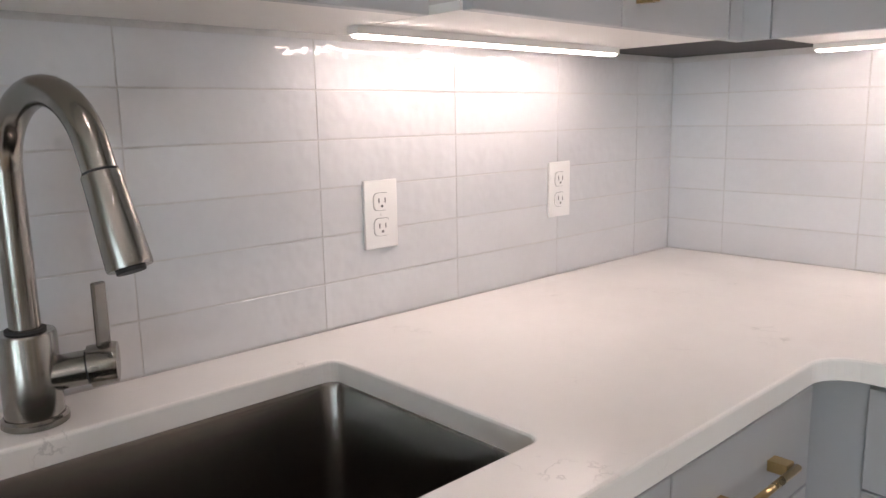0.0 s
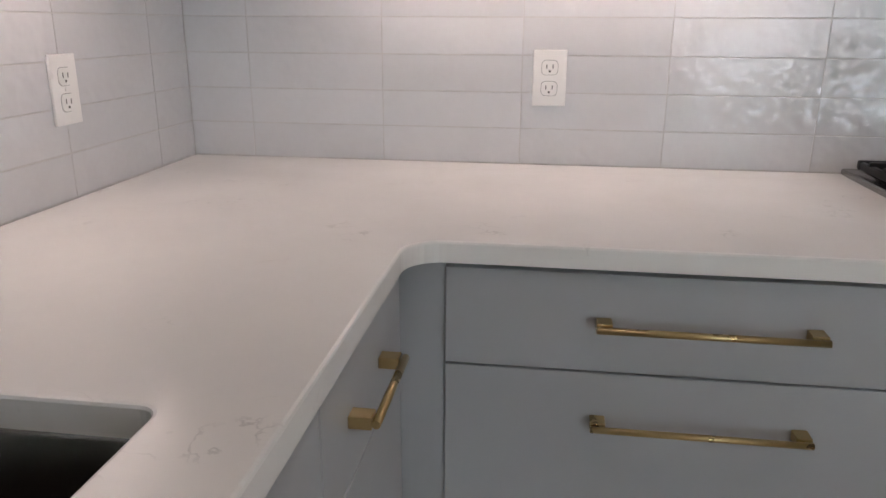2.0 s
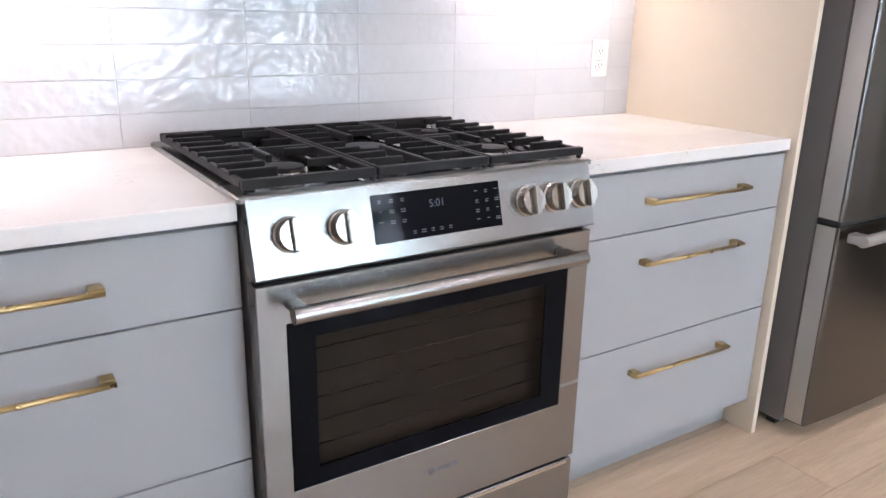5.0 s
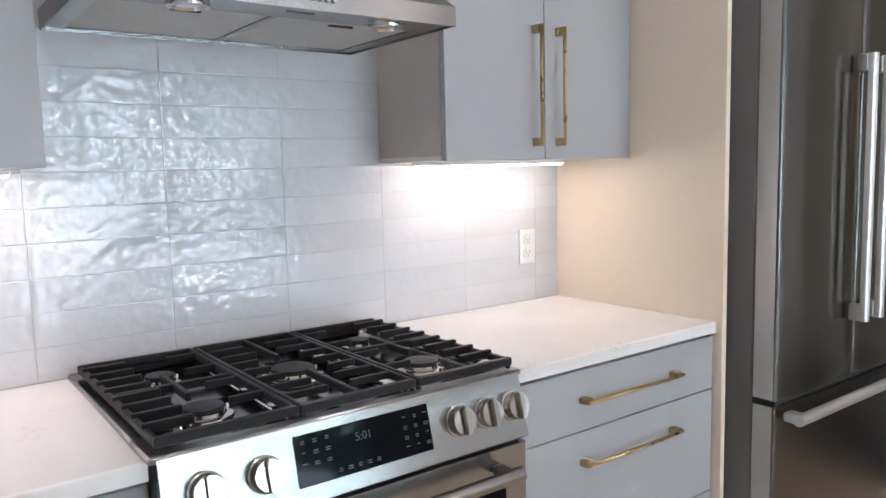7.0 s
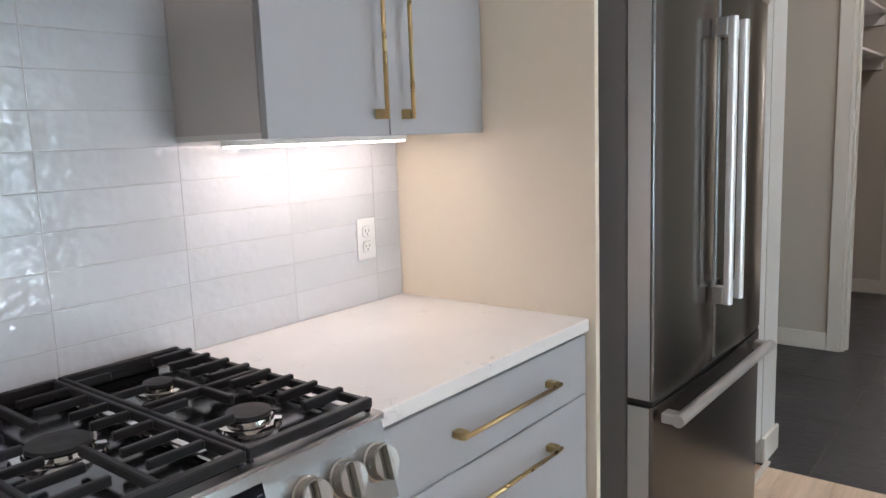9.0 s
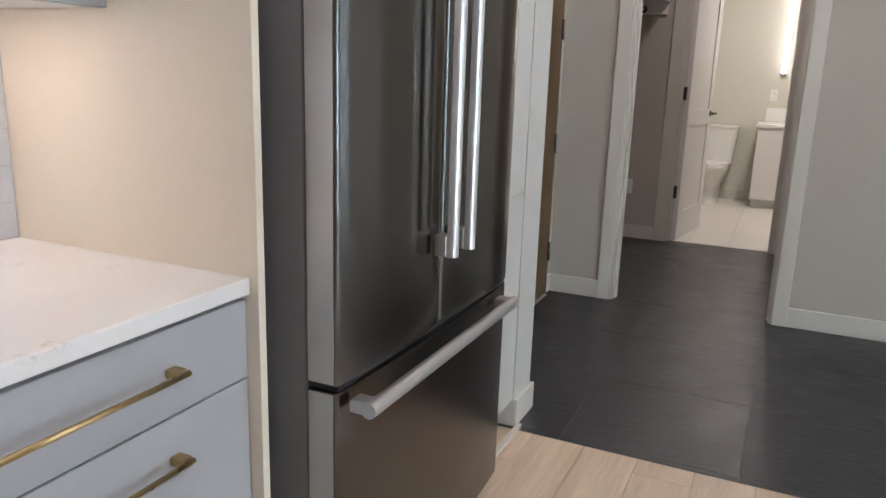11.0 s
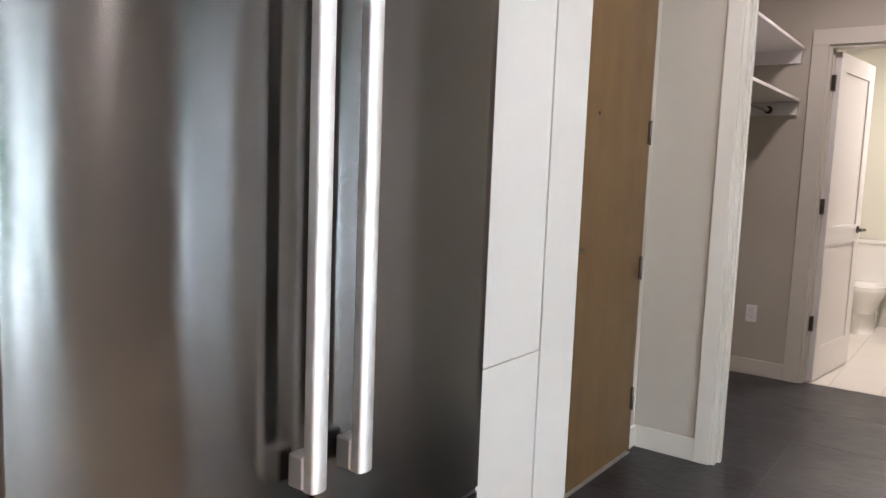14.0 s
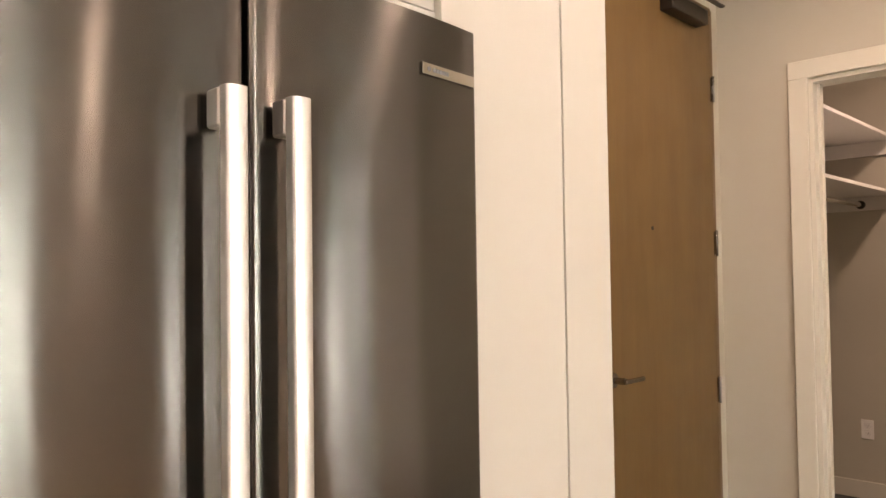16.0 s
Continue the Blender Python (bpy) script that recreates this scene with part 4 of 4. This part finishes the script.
    part("warming_drawer", boxes((x0, x1, -0.670, -0.634, 0.036, 0.195), bevel=0.003), STEEL, r, "stainless lower drawer front")
    part("drawer_lip", boxes((x0 + 0.02, x1 - 0.02, -0.6715, -0.6702, 0.186, 0.1945)), CHROME, r)
    return r


DECK = mat("deck_steel", (0.20, 0.20, 0.205), 0.16, metal=1.0, var=0.05, scale=4)
gas_range()


# ---- fridge, its surround and the pantry ----
def bowed(x0, x1, yb, yf, z0, z1, bow, n=12, r=0.012):
    """A door slab whose front bows gently, with rounded upright edges."""
    xm, half = (x0 + x1) / 2, (x1 - x0) / 2
    pts = [(x1, yb), (x0, yb), (x0, yf + bow + r)]
    for k in range(1, 5):
        a = radians(180 + 90 * k / 4)
        pts.append((x0 + r + r * math.cos(a), yf + bow + r + r * math.sin(a)))
    for k in range(1, n):
        u = -1 + 2 * k / n
        x = xm + u * (half - r)
        pts.append((x, yf + bow * u * u))
    for k in range(0, 4):
        a = radians(270 + 90 * k / 4)
        pts.append((x1 - r + r * math.cos(a), yf + bow + r + r * math.sin(a)))
    pts.append((x1, yf + bow + r))
    bm = prism(bmesh.new(), pts, z0, z1)
    for f in bm.faces:
        f.smooth = len(f.verts) == 4
    return bm


def fridge():
    x0, x1, yf = 3.060, 3.983, -0.762
    xm = 3.512
    f = thing("refrigerator", (xm, -0.38, 0), "dark brushed stainless french-door refrigerator with bottom freezer", "refrigerator")
    part("body", boxes((x0 + 0.004, x1 - 0.004, -0.676, -0.03, 0.03, 1.835), bevel=0.004), FRIDGE_SIDE, f, "dark grey cabinet body")
    part("gasket", boxes((x0 + 0.008, x1 - 0.008, -0.6805, -0.6765, 0.06, 1.85)), GASKET, f)
    part("plinth", boxes((x0 + 0.03, x1 - 0.03, -0.640, -0.61, 0.0, 0.0295)), GASKET, f)
    for dx0, dx1, hx in ((x0, xm - 0.003, 3.4595), (xm + 0.003, x1, 3.5570)):
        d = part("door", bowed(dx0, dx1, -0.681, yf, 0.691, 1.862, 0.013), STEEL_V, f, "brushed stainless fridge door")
        part("hinge_cap", boxes((dx0 + 0.005 if dx0 == x0 else dx1 - 0.06, dx0 + 0.06 if dx0 == x0 else dx1 - 0.005, -0.70, -0.62, 1.8625, 1.880), bevel=0.004), FRIDGE_SIDE, d)
        if dx0 == x0:
            part("door_edge", boxes((x0 - 0.0016, x0 - 0.0003, -0.7415, -0.683, 0.694, 1.859)), EDGE_STEEL, d, "bright steel door edge")
        h = part("handle", prism(bmesh.new(), [(hx + 0.0155, -0.7955)] + [(hx + 0.0155 * math.cos(radians(a)), -0.8085 + 0.007 * math.sin(radians(a))) for a in range(0, -181, -15)] + [(hx - 0.0155, -0.795)], 0.873, 1.668, True), ALUMINIUM, d, "upright flat aluminium bar handle")
        for z in (0.8795, 1.6235):
            part("bracket", boxes((hx - 0.017, hx + 0.014, -0.7945, yf - 0.0005, z - 0.006, z + 0.044), bevel=0.003), EDGE_STEEL, h)
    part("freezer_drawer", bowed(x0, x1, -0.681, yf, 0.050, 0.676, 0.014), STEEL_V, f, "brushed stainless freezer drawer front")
    part("drawer_edge", boxes((x0 - 0.0016, x0 - 0.0003, -0.7400, -0.683, 0.053, 0.673)), EDGE_STEEL, f, "bright steel drawer edge")
    part("drawer_seam", boxes((x0 + 0.01, x1 - 0.01, -0.745, -0.682, 0.6765, 0.6905)), GASKET, f)
    fh = part("freezer_handle", tube(bmesh.new(), [(3.078, -0.808, 0.648), (3.896, -0.808, 0.648)], 0.0165, 20), EDGE_STEEL, f, "long round freezer bar handle")
    for px in (3.100, 3.872):
        part("bracket", boxes((px - 0.02, px + 0.02, -0.802, yf - 0.0005, 0.634, 0.662), bevel=0.004), EDGE_STEEL, fh)
    pm = pose(3.900, yf + 0.0046, 1.770, 0, 0, 4.6)
    bm = boxes((-0.070, 0.070, -0.0022, 0.002, -0.010, 0.010), bevel=0.0006)
    bmesh.ops.transform(bm, matrix=pm, verts=bm.verts)
    plate = part("name_plate", bm, CHROME, f, "slim polished name plate with plain marks")
    bm = bmesh.new()
    lathe(bm, [(0.0045, 0), (0.0045, 0.0004)], (-0.054, -0.0023, 0), 16, axis=(0, -1, 0))
    for k in range(5):
        box(bm, -0.044 + k * 0.0085, -0.037 + k * 0.0085, -0.0027, -0.0023, -0.0035, 0.0035)
    bmesh.ops.transform(bm, matrix=pm, verts=bm.verts)
    part("maker_mark", bm, PRINT, plate)
    return f


fridge()
tagged(part("fridge_panel", boxes((2.9705, 2.990, -0.640, 0.0095, 0.0, UTOP), bevel=0.001), CREAM), "tall cream laminate panel beside the refrigerator", "panel")
over = thing("upper_cabinet", (3.49, -0.32, 1.90), "off-white cabinet above the refrigerator", "cabinet", "upper cabinets")
part("body", boxes((2.9905, 3.9885, -0.620, -0.004, 1.905, UTOP)), PANTRY, over)
part("bottom_rail", boxes((2.9905, 3.9885, -0.640, -0.6205, 1.880, 1.930)), PANTRY, over)
for ox0, ox1 in ((2.993, 3.5265), (3.5295, 3.986)):
    part("cabinet_door", boxes((ox0, ox1, -0.640, -0.6205, 1.933, UTOP), bevel=0.001), PANTRY, over)
pantry = thing("pantry_cabinet", (4.18, -0.33, 0), "tall narrow off-white pantry cabinet beside the refrigerator", "cabinet")
part("body", boxes((3.989, 4.383, -0.633, -0.004, 0.10, UTOP)), PANTRY, pantry)
part("toe_kick", boxes((3.989, 4.383, -0.60, -0.58, 0, 0.0995)), PANTRY, pantry)
part("floor_trim", boxes((3.989, 4.40, -0.690, -0.6725, 0.0, 0.012)), TRIM, pantry)
for z0, z1 in ((0.108, 0.8865), (0.8895, UTOP)):
    part("cabinet_door", boxes((3.990, 4.381, -0.655, -0.634, z0, z1), bevel=0.001), PANTRY, pantry)


# ---- entrance ----
def entrance_door():
    d = tagged(part("door_1", boxes((5.165, 6.098, -0.236, -0.192, 0.008, 2.525), bevel=0.002), DOOR_WOOD), "closed brown wood-veneer entrance door", kind="structure")
    for hz in (0.27, 0.905, 1.535, 2.205):
        hg = part("hinge", boxes((6.099, 6.112, -0.243, -0.2365, hz - 0.052, hz + 0.052)), STEEL, d, "steel butt hinge")
        part("knuckle", tube(bmesh.new(), [(6.1035, -0.2475, hz - 0.056), (6.1035, -0.2475, hz + 0.056)], 0.006, 10), STEEL, hg)
    rose = part("lever_rose", lathe(bmesh.new(), [(0.026, 0.2365), (0.026, 0.243), (0.012, 0.245), (0.012, 0.285)], (5.262, 0, 1.040), 22, axis=(0, -1, 0)), NICKEL, d)
    part("lever", boxes((5.252, 5.380, -0.297, -0.283, 1.031, 1.047), bevel=0.004, seg=2), NICKEL, rose, "satin nickel lever handle")
    part("peephole", lathe(bmesh.new(), [(0.008, 0.2365), (0.008, 0.239), (0.004, 0.2395)], (5.563, 0, 1.584), 14, axis=(0, -1, 0)), DARK, d)
    c = part("door_closer", boxes((5.66, 5.97, -0.295, -0.2365, 2.445, 2.510), bevel=0.006, seg=2), BRONZE, d, "dark door closer body")
    part("closer_arm", boxes((5.70, 5.72, -0.33, -0.2955, 2.512, 2.52), (5.70, 6.02, -0.345, -0.325, 2.5205, 2.5275)), BRONZE, c)
    return d


entrance_door()
structure("door_frame_1", boxes((5.13, 5.163, -0.245, -0.10, 0, 2.56), (6.100, 6.135, -0.234, -0.10, 0, 2.56), (5.163, 6.100, -0.245, -0.10, 2.528, 2.56), bevel=0.002), FRAME_BROWN, "brown metal entrance door frame")
structure("threshold", boxes((5.163, 6.100, -0.25, -0.19, 0.0, 0.0065)), ALUMINIUM, "thin metal threshold strip")

vent = thing("wall_vent", (EAST, -0.95, 2.55), "white louvred wall vent", "vent")
part("frame", boxes((EAST - 0.012, EAST - 0.0005, -1.14, -0.82, 2.495, 2.51), (EAST - 0.012, EAST - 0.0005, -1.14, -0.82, 2.62, 2.635), (EAST - 0.012, EAST - 0.0005, -0.835, -0.82, 2.51, 2.62), (EAST - 0.012, EAST - 0.0005, -1.14, -1.125, 2.51, 2.62)), TRIM, vent)
for k in range(6):
    part("slat", boxes((EAST - 0.011, EAST - 0.001, -1.125, -0.835, 2.516 + k * 0.018, 2.525 + k * 0.018)), TRIM, vent)

# closet shelves beyond the opening
for sz, rod in ((2.185, False), (1.852, True)):
    s = thing("closet_shelf", (7.2, -0.15, sz), "white closet shelf on wall cleats" + (" with a chrome hanging rod" if rod else ""), "shelf", "closet shelves")
    part("board", boxes((6.337, 8.068, -0.49, 0.178, sz, sz + 0.019), bevel=0.0015), DOOR_WHITE, s)
    part("cleat", boxes((8.0495, 8.0685, -0.475, 0.178, sz - 0.085, sz - 0.0005)), DOOR_WHITE, s)
    part("cleat", boxes((6.337, 6.356, -0.475, 0.178, sz - 0.085, sz - 0.0005)), DOOR_WHITE, s)
    part("cleat", boxes((6.356, 8.0495, 0.1595, 0.178, sz - 0.085, sz - 0.0005)), DOOR_WHITE, s)
    if rod:
        part("rod", tube(bmesh.new(), [(6.357, -0.30, sz - 0.05), (8.048, -0.30, sz - 0.05)], 0.016, 16), CHROME, s, "chrome hanging rod")
        part("rod_socket", lathe(bmesh.new(), [(0.026, 0), (0.026, 0.014), (0.02, 0.016)], (8.0490, -0.30, sz - 0.05), 20, axis=(-1, 0, 0)), BRONZE, s)


# ---- bathroom ----
def bath_door():
    """An open white panel door, hinged at the doorway's edge."""
    m = pose(8.155, -0.660, 0.008, 0, 0, -7.5)
    d = thing("door_2", (0, 0, 0), "open white shaker panel bathroom door", kind="structure")
    W, H, T = 0.775, 2.165, 0.035

    def slab(rows, bevel=0.0):
        bm = boxes(*rows, bevel=bevel)
        bmesh.ops.transform(bm, matrix=m, verts=bm.verts)
        return bm

    s = 0.115
    part("frame", slab([(0, s, -T, 0, 0, H), (W - s, W, -T, 0, 0, H), (s, W - s, -T, 0, 0, 0.22), (s, W - s, -T, 0, H - s, H), (s, W - s, -T, 0, 0.92, 1.04)]), DOOR_WHITE, d)
    part("panel", slab([(s, W - s, -T + 0.009, -0.009, 0.22, 0.92), (s, W - s, -T + 0.009, -0.009, 1.04, H - s)]), DOOR_WHITE, d)
    for hz in (0.40, 1.18, 1.975):
        part("hinge", boxes((8.122, 8.153, -0.672, -0.649, hz - 0.05, hz + 0.05)), BRONZE, d, "dark hinge")
    bm = lathe(bmesh.new(), [(0.026, T), (0.026, T + 0.008), (0.01, T + 0.009), (0.01, T + 0.05)], (W - 0.065, 0, 1.0), 20, axis=(0, -1, 0))
    box(bm, W - 0.18, W - 0.055, -T - 0.056, -T - 0.044, 0.992, 1.008)
    bmesh.ops.transform(bm, matrix=m, verts=bm.verts)
    part("lever", bm, BRONZE, d, "dark lever handle")


bath_door()


def toilet():
    cy, xb = -0.70, 10.775
    t = thing("toilet", (10.45, cy, 0), "white two-piece porcelain toilet against the wall", "toilet")
    bm = bmesh.new()
    rings = []
    for z, xw, yw in ((0.42, 0.19, 0.19), (0.60, 0.20, 0.205), (0.795, 0.205, 0.225)):
        rings.append([bm.verts.new((x, y, z)) for x, y in rounded(xb - xw, xb, cy - yw, cy + yw, 0.045, 5)])
    for a, b in zip(rings, rings[1:]):
        for k in range(len(a)):
            bm.faces.new((a[k], a[(k + 1) % len(a)], b[(k + 1) % len(a)], b[k])).smooth = True
    bm.faces.new(rings[0][::-1])
    bm.faces.new(rings[-1])
    part("tank", bm, PORCELAIN, t)
    bm = prism(bmesh.new(), rounded(xb - 0.215, xb, cy - 0.235, cy + 0.235, 0.05, 5), 0.7955, 0.828)
    bmesh.ops.bevel(bm, geom=[e for e in bm.edges if all(v.co.z > 0.82 for v in e.verts)], offset=0.008, segments=2, affect="EDGES")
    part("tank_lid", bm, PORCELAIN, t)

    def oval(cx, rx, ry, z, n=28):
        return [(cx + rx * math.cos(2 * math.pi * k / n) * (1.0 if math.cos(2 * math.pi * k / n) > 0 else 1.25), cy + ry * math.sin(2 * math.pi * k / n), z) for k in range(n)]

    bm, rings = bmesh.new(), []
    for cx, rx, ry, z in ((10.45, 0.20, 0.115, 0.0), (10.46, 0.19, 0.105, 0.06), (10.46, 0.17, 0.10, 0.18), (10.40, 0.19, 0.14, 0.28), (10.36, 0.215, 0.18, 0.36), (10.36, 0.22, 0.185, 0.40)):
        rings.append([bm.verts.new(p) for p in oval(cx, rx, ry, z)])
    for a, b in zip(rings, rings[1:]):
        for k in range(28):
            bm.faces.new((a[k], a[(k + 1) % 28], b[(k + 1) % 28], b[k])).smooth = True
    bm.faces.new(rings[0][::-1])
    bm.faces.new(rings[-1])
    box(bm, 10.55, xb - 0.02, cy - 0.10, cy + 0.10, 0.0, 0.419)
    part("bowl", bm, PORCELAIN, t)
    for nm, z0, z1 in (("seat", 0.4005, 0.420), ("lid", 0.4205, 0.438)):
        bm = prism(bmesh.new(), [(x, y) for x, y, z in oval(10.36, 0.225, 0.19, 0)], z0, z1, True)
        part(nm, bm, PORCELAIN, t)
    part("flush_lever", boxes((xb - 0.228, xb - 0.2055, cy + 0.12, cy + 0.19, 0.74, 0.752), bevel=0.003), CHROME, t)


toilet()
vanity = thing("vanity", (10.54, -1.6, 0), "white bathroom vanity with quartz top and brass pulls", "vanity")
part("body", boxes((10.285, 10.795, -2.25, -1.125, 0.09, 0.835)), DOOR_WHITE, vanity)
part("toe_kick", boxes((10.36, 10.795, -2.25, -1.14, 0.0, 0.0895)), DOOR_WHITE, vanity)
for vy0, vy1, vz0, vz1, hy in ((-1.455, -1.127, 0.095, 0.832, -1.40), (-1.80, -1.458, 0.095, 0.62, -1.50), (-1.80, -1.458, 0.623, 0.832, None), (-2.248, -1.803, 0.095, 0.832, -1.86)):
    dr = part("cabinet_door", boxes((10.265, 10.2845, vy0, vy1, vz0, vz1), bevel=0.0015), DOOR_WHITE, vanity)
    if hy:
        bar_handle(dr, (10.265, hy, 0.60), (10.265, hy, 0.78), (-1, 0, 0))
part("vanity_top", boxes((10.25, 10.798, -2.26, -1.105, 0.8355, 0.868), bevel=0.003), QUARTZ, vanity)
part("upstand", boxes((10.778, 10.798, -2.26, -1.165, 0.8685, 1.02), bevel=0.002), QUARTZ, vanity)
mirror = thing("wall_mirror", (10.79, -1.75, 1.1), "frameless mirror above the vanity", "mirror")
part("glass", boxes((10.785, 10.797, -2.2, -1.42, 1.10, 2.15)), MIRROR, mirror)
vl = thing("vanity_light", (10.79, -1.29, 1.4), "lit upright LED bar light on the bathroom wall", "light")
part("housing", boxes((10.775, 10.799, -1.312, -1.262, 1.36, 2.30)), CHROME, vl)
part("diffuser", boxes((10.735, 10.7745, -1.315, -1.260, 1.38, 2.28), bevel=0.012, seg=3), BATH_LED, vl)


# ---- outlets ----
def outlet(m, label, group="wall outlets"):
    """A duplex outlet; in its own frame x runs across, z up and -y off the wall."""
    o = new("outlet")
    o.matrix_world = m
    tagged(o, label, "outlet", group)
    BASE[o] = Vector((0, 0, 0))
    part("cover_plate", boxes((-0.035, 0.035, -0.0065, -0.0005, -0.058, 0.058), bevel=0.0018, seg=2), WHITE_PLASTIC, o)
    for z in (0.0215, -0.0215):
        prismed = prism(bmesh.new(), rounded(-0.0165, 0.0165, -0.0145, 0.0145, 0.009, 5), 0.0066, 0.0085)
        bmesh.ops.transform(prismed, matrix=pose(0, 0, z, 90), verts=prismed.verts)
        groove = prism(bmesh.new(), rounded(-0.0174, 0.0174, -0.0154, 0.0154, 0.0096, 5), 0.0062, 0.0068)
        bmesh.ops.transform(groove, matrix=pose(0, 0, z, 90), verts=groove.verts)
        part("socket_gap", groove, SOCKET_GAP, o)
        face = part("socket", prismed, WHITE_PLASTIC, o)
        part("slots", boxes((-0.0075, -0.0055, -0.0089, -0.0086, z - 0.002, z + 0.0065), (0.0055, 0.0075, -0.0089, -0.0086, z - 0.002, z + 0.0065), (-0.0022, 0.0022, -0.0089, -0.0086, z - 0.0095, z - 0.0055)), SLOT, face)
    part("screw", lathe(bmesh.new(), [(0.003, 0.0066), (0.0028, 0.0074)], (0, 0, 0), 10, axis=(0, -1, 0)), WHITE_PLASTIC, o)
    return o


SOCKET = "white duplex wall outlet with cover plate"
o1 = outlet(pose(0.0005, -0.936, 1.094, 0, 0, 90), SOCKET + " on glazed tile")
copy_thing(o1, pose(0.0005, -0.455, 1.099, 0, 0, 90))
copy_thing(o1, pose(0.808, -0.0005, 1.099, 0, 0, 0))
copy_thing(o1, pose(2.822, -0.0005, 1.098, 0, 0, 0))
tagged(copy_thing(o1, pose(8.0695, -0.295, 0.425, 0, 0, -90)), SOCKET + " below the closet shelves")
tagged(copy_thing(o1, pose(10.7995, -1.22, 1.15, 0, 0, -90)), SOCKET + " above the vanity")

# rings for all downlights, including the two added ones south of y = -3
for dx, dy in DOWNLIGHTS:
    dl = thing("downlight", (dx, dy, CEILING), "round white recessed ceiling downlight", "light", "ceiling downlights")
    bm = bmesh.new()
    for k in range(28):
        a0, a1 = 2 * math.pi * k / 28, 2 * math.pi * (k + 1) / 28
        q = [bm.verts.new((dx + r * math.cos(a), dy + r * math.sin(a), z)) for r, a, z in ((0.064, a0, CEILING - 0.010), (0.064, a1, CEILING - 0.010), (0.082, a1, CEILING - 0.0005), (0.082, a0, CEILING - 0.0005))]
        bm.faces.new(q)
    part("trim_ring", bm, DOOR_WHITE, dl)

# ---- pieces of floors and walls ----


def shared_box(name, sx, sy, sz, bevel, material):
    bm = boxes((-sx / 2, sx / 2, -sy / 2, sy / 2, -sz / 2, sz / 2), bevel=bevel)
    me = bpy.data.meshes.new(name)
    bmesh.ops.recalc_face_normals(bm, faces=bm.faces)
    bm.to_mesh(me)
    bm.free()
    me.materials.append(material)
    return me


MESHES = {}


def piece(name, parent, x0, x1, y0, y1, z0, z1, bevel, material, jitter=0.0, rng=random.Random(3)):
    key = (name, round(x1 - x0, 4), round(y1 - y0, 4), round(z1 - z0, 4))
    if key not in MESHES:
        MESHES[key] = shared_box(name, x1 - x0, y1 - y0, z1 - z0, bevel, material)
    ob = new(name, MESHES[key])
    ob.parent = parent
    ob.location = ((x0 + x1) / 2, (y0 + y1) / 2, (z0 + z1) / 2)
    if jitter:
        ob.rotation_euler = [rng.uniform(-jitter, jitter) for _ in range(3)]
    return ob


ROW, COL, JOINT = 0.0768, 0.302, 0.0017
splash_w = structure("backsplash_west", boxes((-0.0098, -0.0013, -2.6, -0.0005, 0.90, UZ + 0.03)), GROUT, "white glazed tile backsplash with thin grey grout")
splash_n = structure("backsplash_north", boxes((-0.0098, 2.970, 0.0013, 0.0098, 0.90, UZ + 0.03), (1.30, 2.30, 0.0013, 0.0098, UZ + 0.03, 2.46)), GROUT, "white glazed tile backsplash with thin grey grout")
cols = [0.0] + [-(0.1555 + 0.2988 * k) for k in range(8)]
for r in range(6):
    for a, b in zip(cols[1:], cols):
        piece("tile", splash_w, -0.0012, 0.0, a + JOINT / 2, b - (JOINT / 2 if b < 0 else 0.001), TOP + 0.0015 + ROW * r, TOP + ROW * (r + 1) - 0.0007, 0.0005, TILE, 0.0004)
cols = [0.0] + [0.146 + COL * k for k in range(10)] + [2.969]
for r in range(20):
    for a, b in zip(cols, cols[1:]):
        if r >= 6 and not (a > 1.2 and b < 2.4):
            continue
        piece("tile", splash_n, a + (JOINT / 2 if a else 0.001), b - JOINT / 2, 0.0, 0.0012, TOP + 0.0015 + ROW * r, TOP + ROW * (r + 1) - 0.0007, 0.0005, TILE, 0.0004)

PW, PL = 0.19, 1.9
rng = random.Random(8)
y, i = SOUTH, 0
while y < 0:
    x = -((i * 0.67) % PL)
    end = EAST - 0.002 if y + PW < HALL_Y else 4.366
    while x < end - 0.01:
        a, b = max(x, 0.0), min(x + PL, end)
        if b - a > 0.03:
            piece("plank", floor_wood, a + 0.0006, b - 0.0006, y + 0.0006, min(y + PW, 0.0) - 0.0006, -0.0078, 0.0, 0.0008, OAK)
        x += PL
    y, i = y + PW, i + 1
TS = 0.617
for i in range(-2, 6):
    for j in range(-2, 9):
        a, b = max(4.40 + TS * i, 4.372), min(4.40 + TS * (i + 1), 8.126)
        c, d = -0.84 - TS * (j), -0.84 - TS * (j - 1)
        c, d = max(c, HALL_Y + 0.002), min(d, 0.178)
        if b - a > 0.02 and d - c > 0.02 and a >= 4.37:
            piece("tile", floor_slate, a + 0.002, b - 0.002, c + 0.002, d - 0.002, -0.0017, 0.0, 0.0008, SLATE, 0.0)
for i in range(5):
    for j in range(8):
        a, b, c, d = 8.134 + 0.60 * i, min(8.134 + 0.60 * (i + 1), 10.80), -2.60 + 0.30 * j, min(-2.60 + 0.30 * (j + 1), -0.30)
        if b - a > 0.02 and d - c > 0.02:
            piece("tile", floor_bath, a + 0.001, b - 0.001, c + 0.001, d - 0.001, -0.0048, 0.0, 0.0008, BATH_TILE)
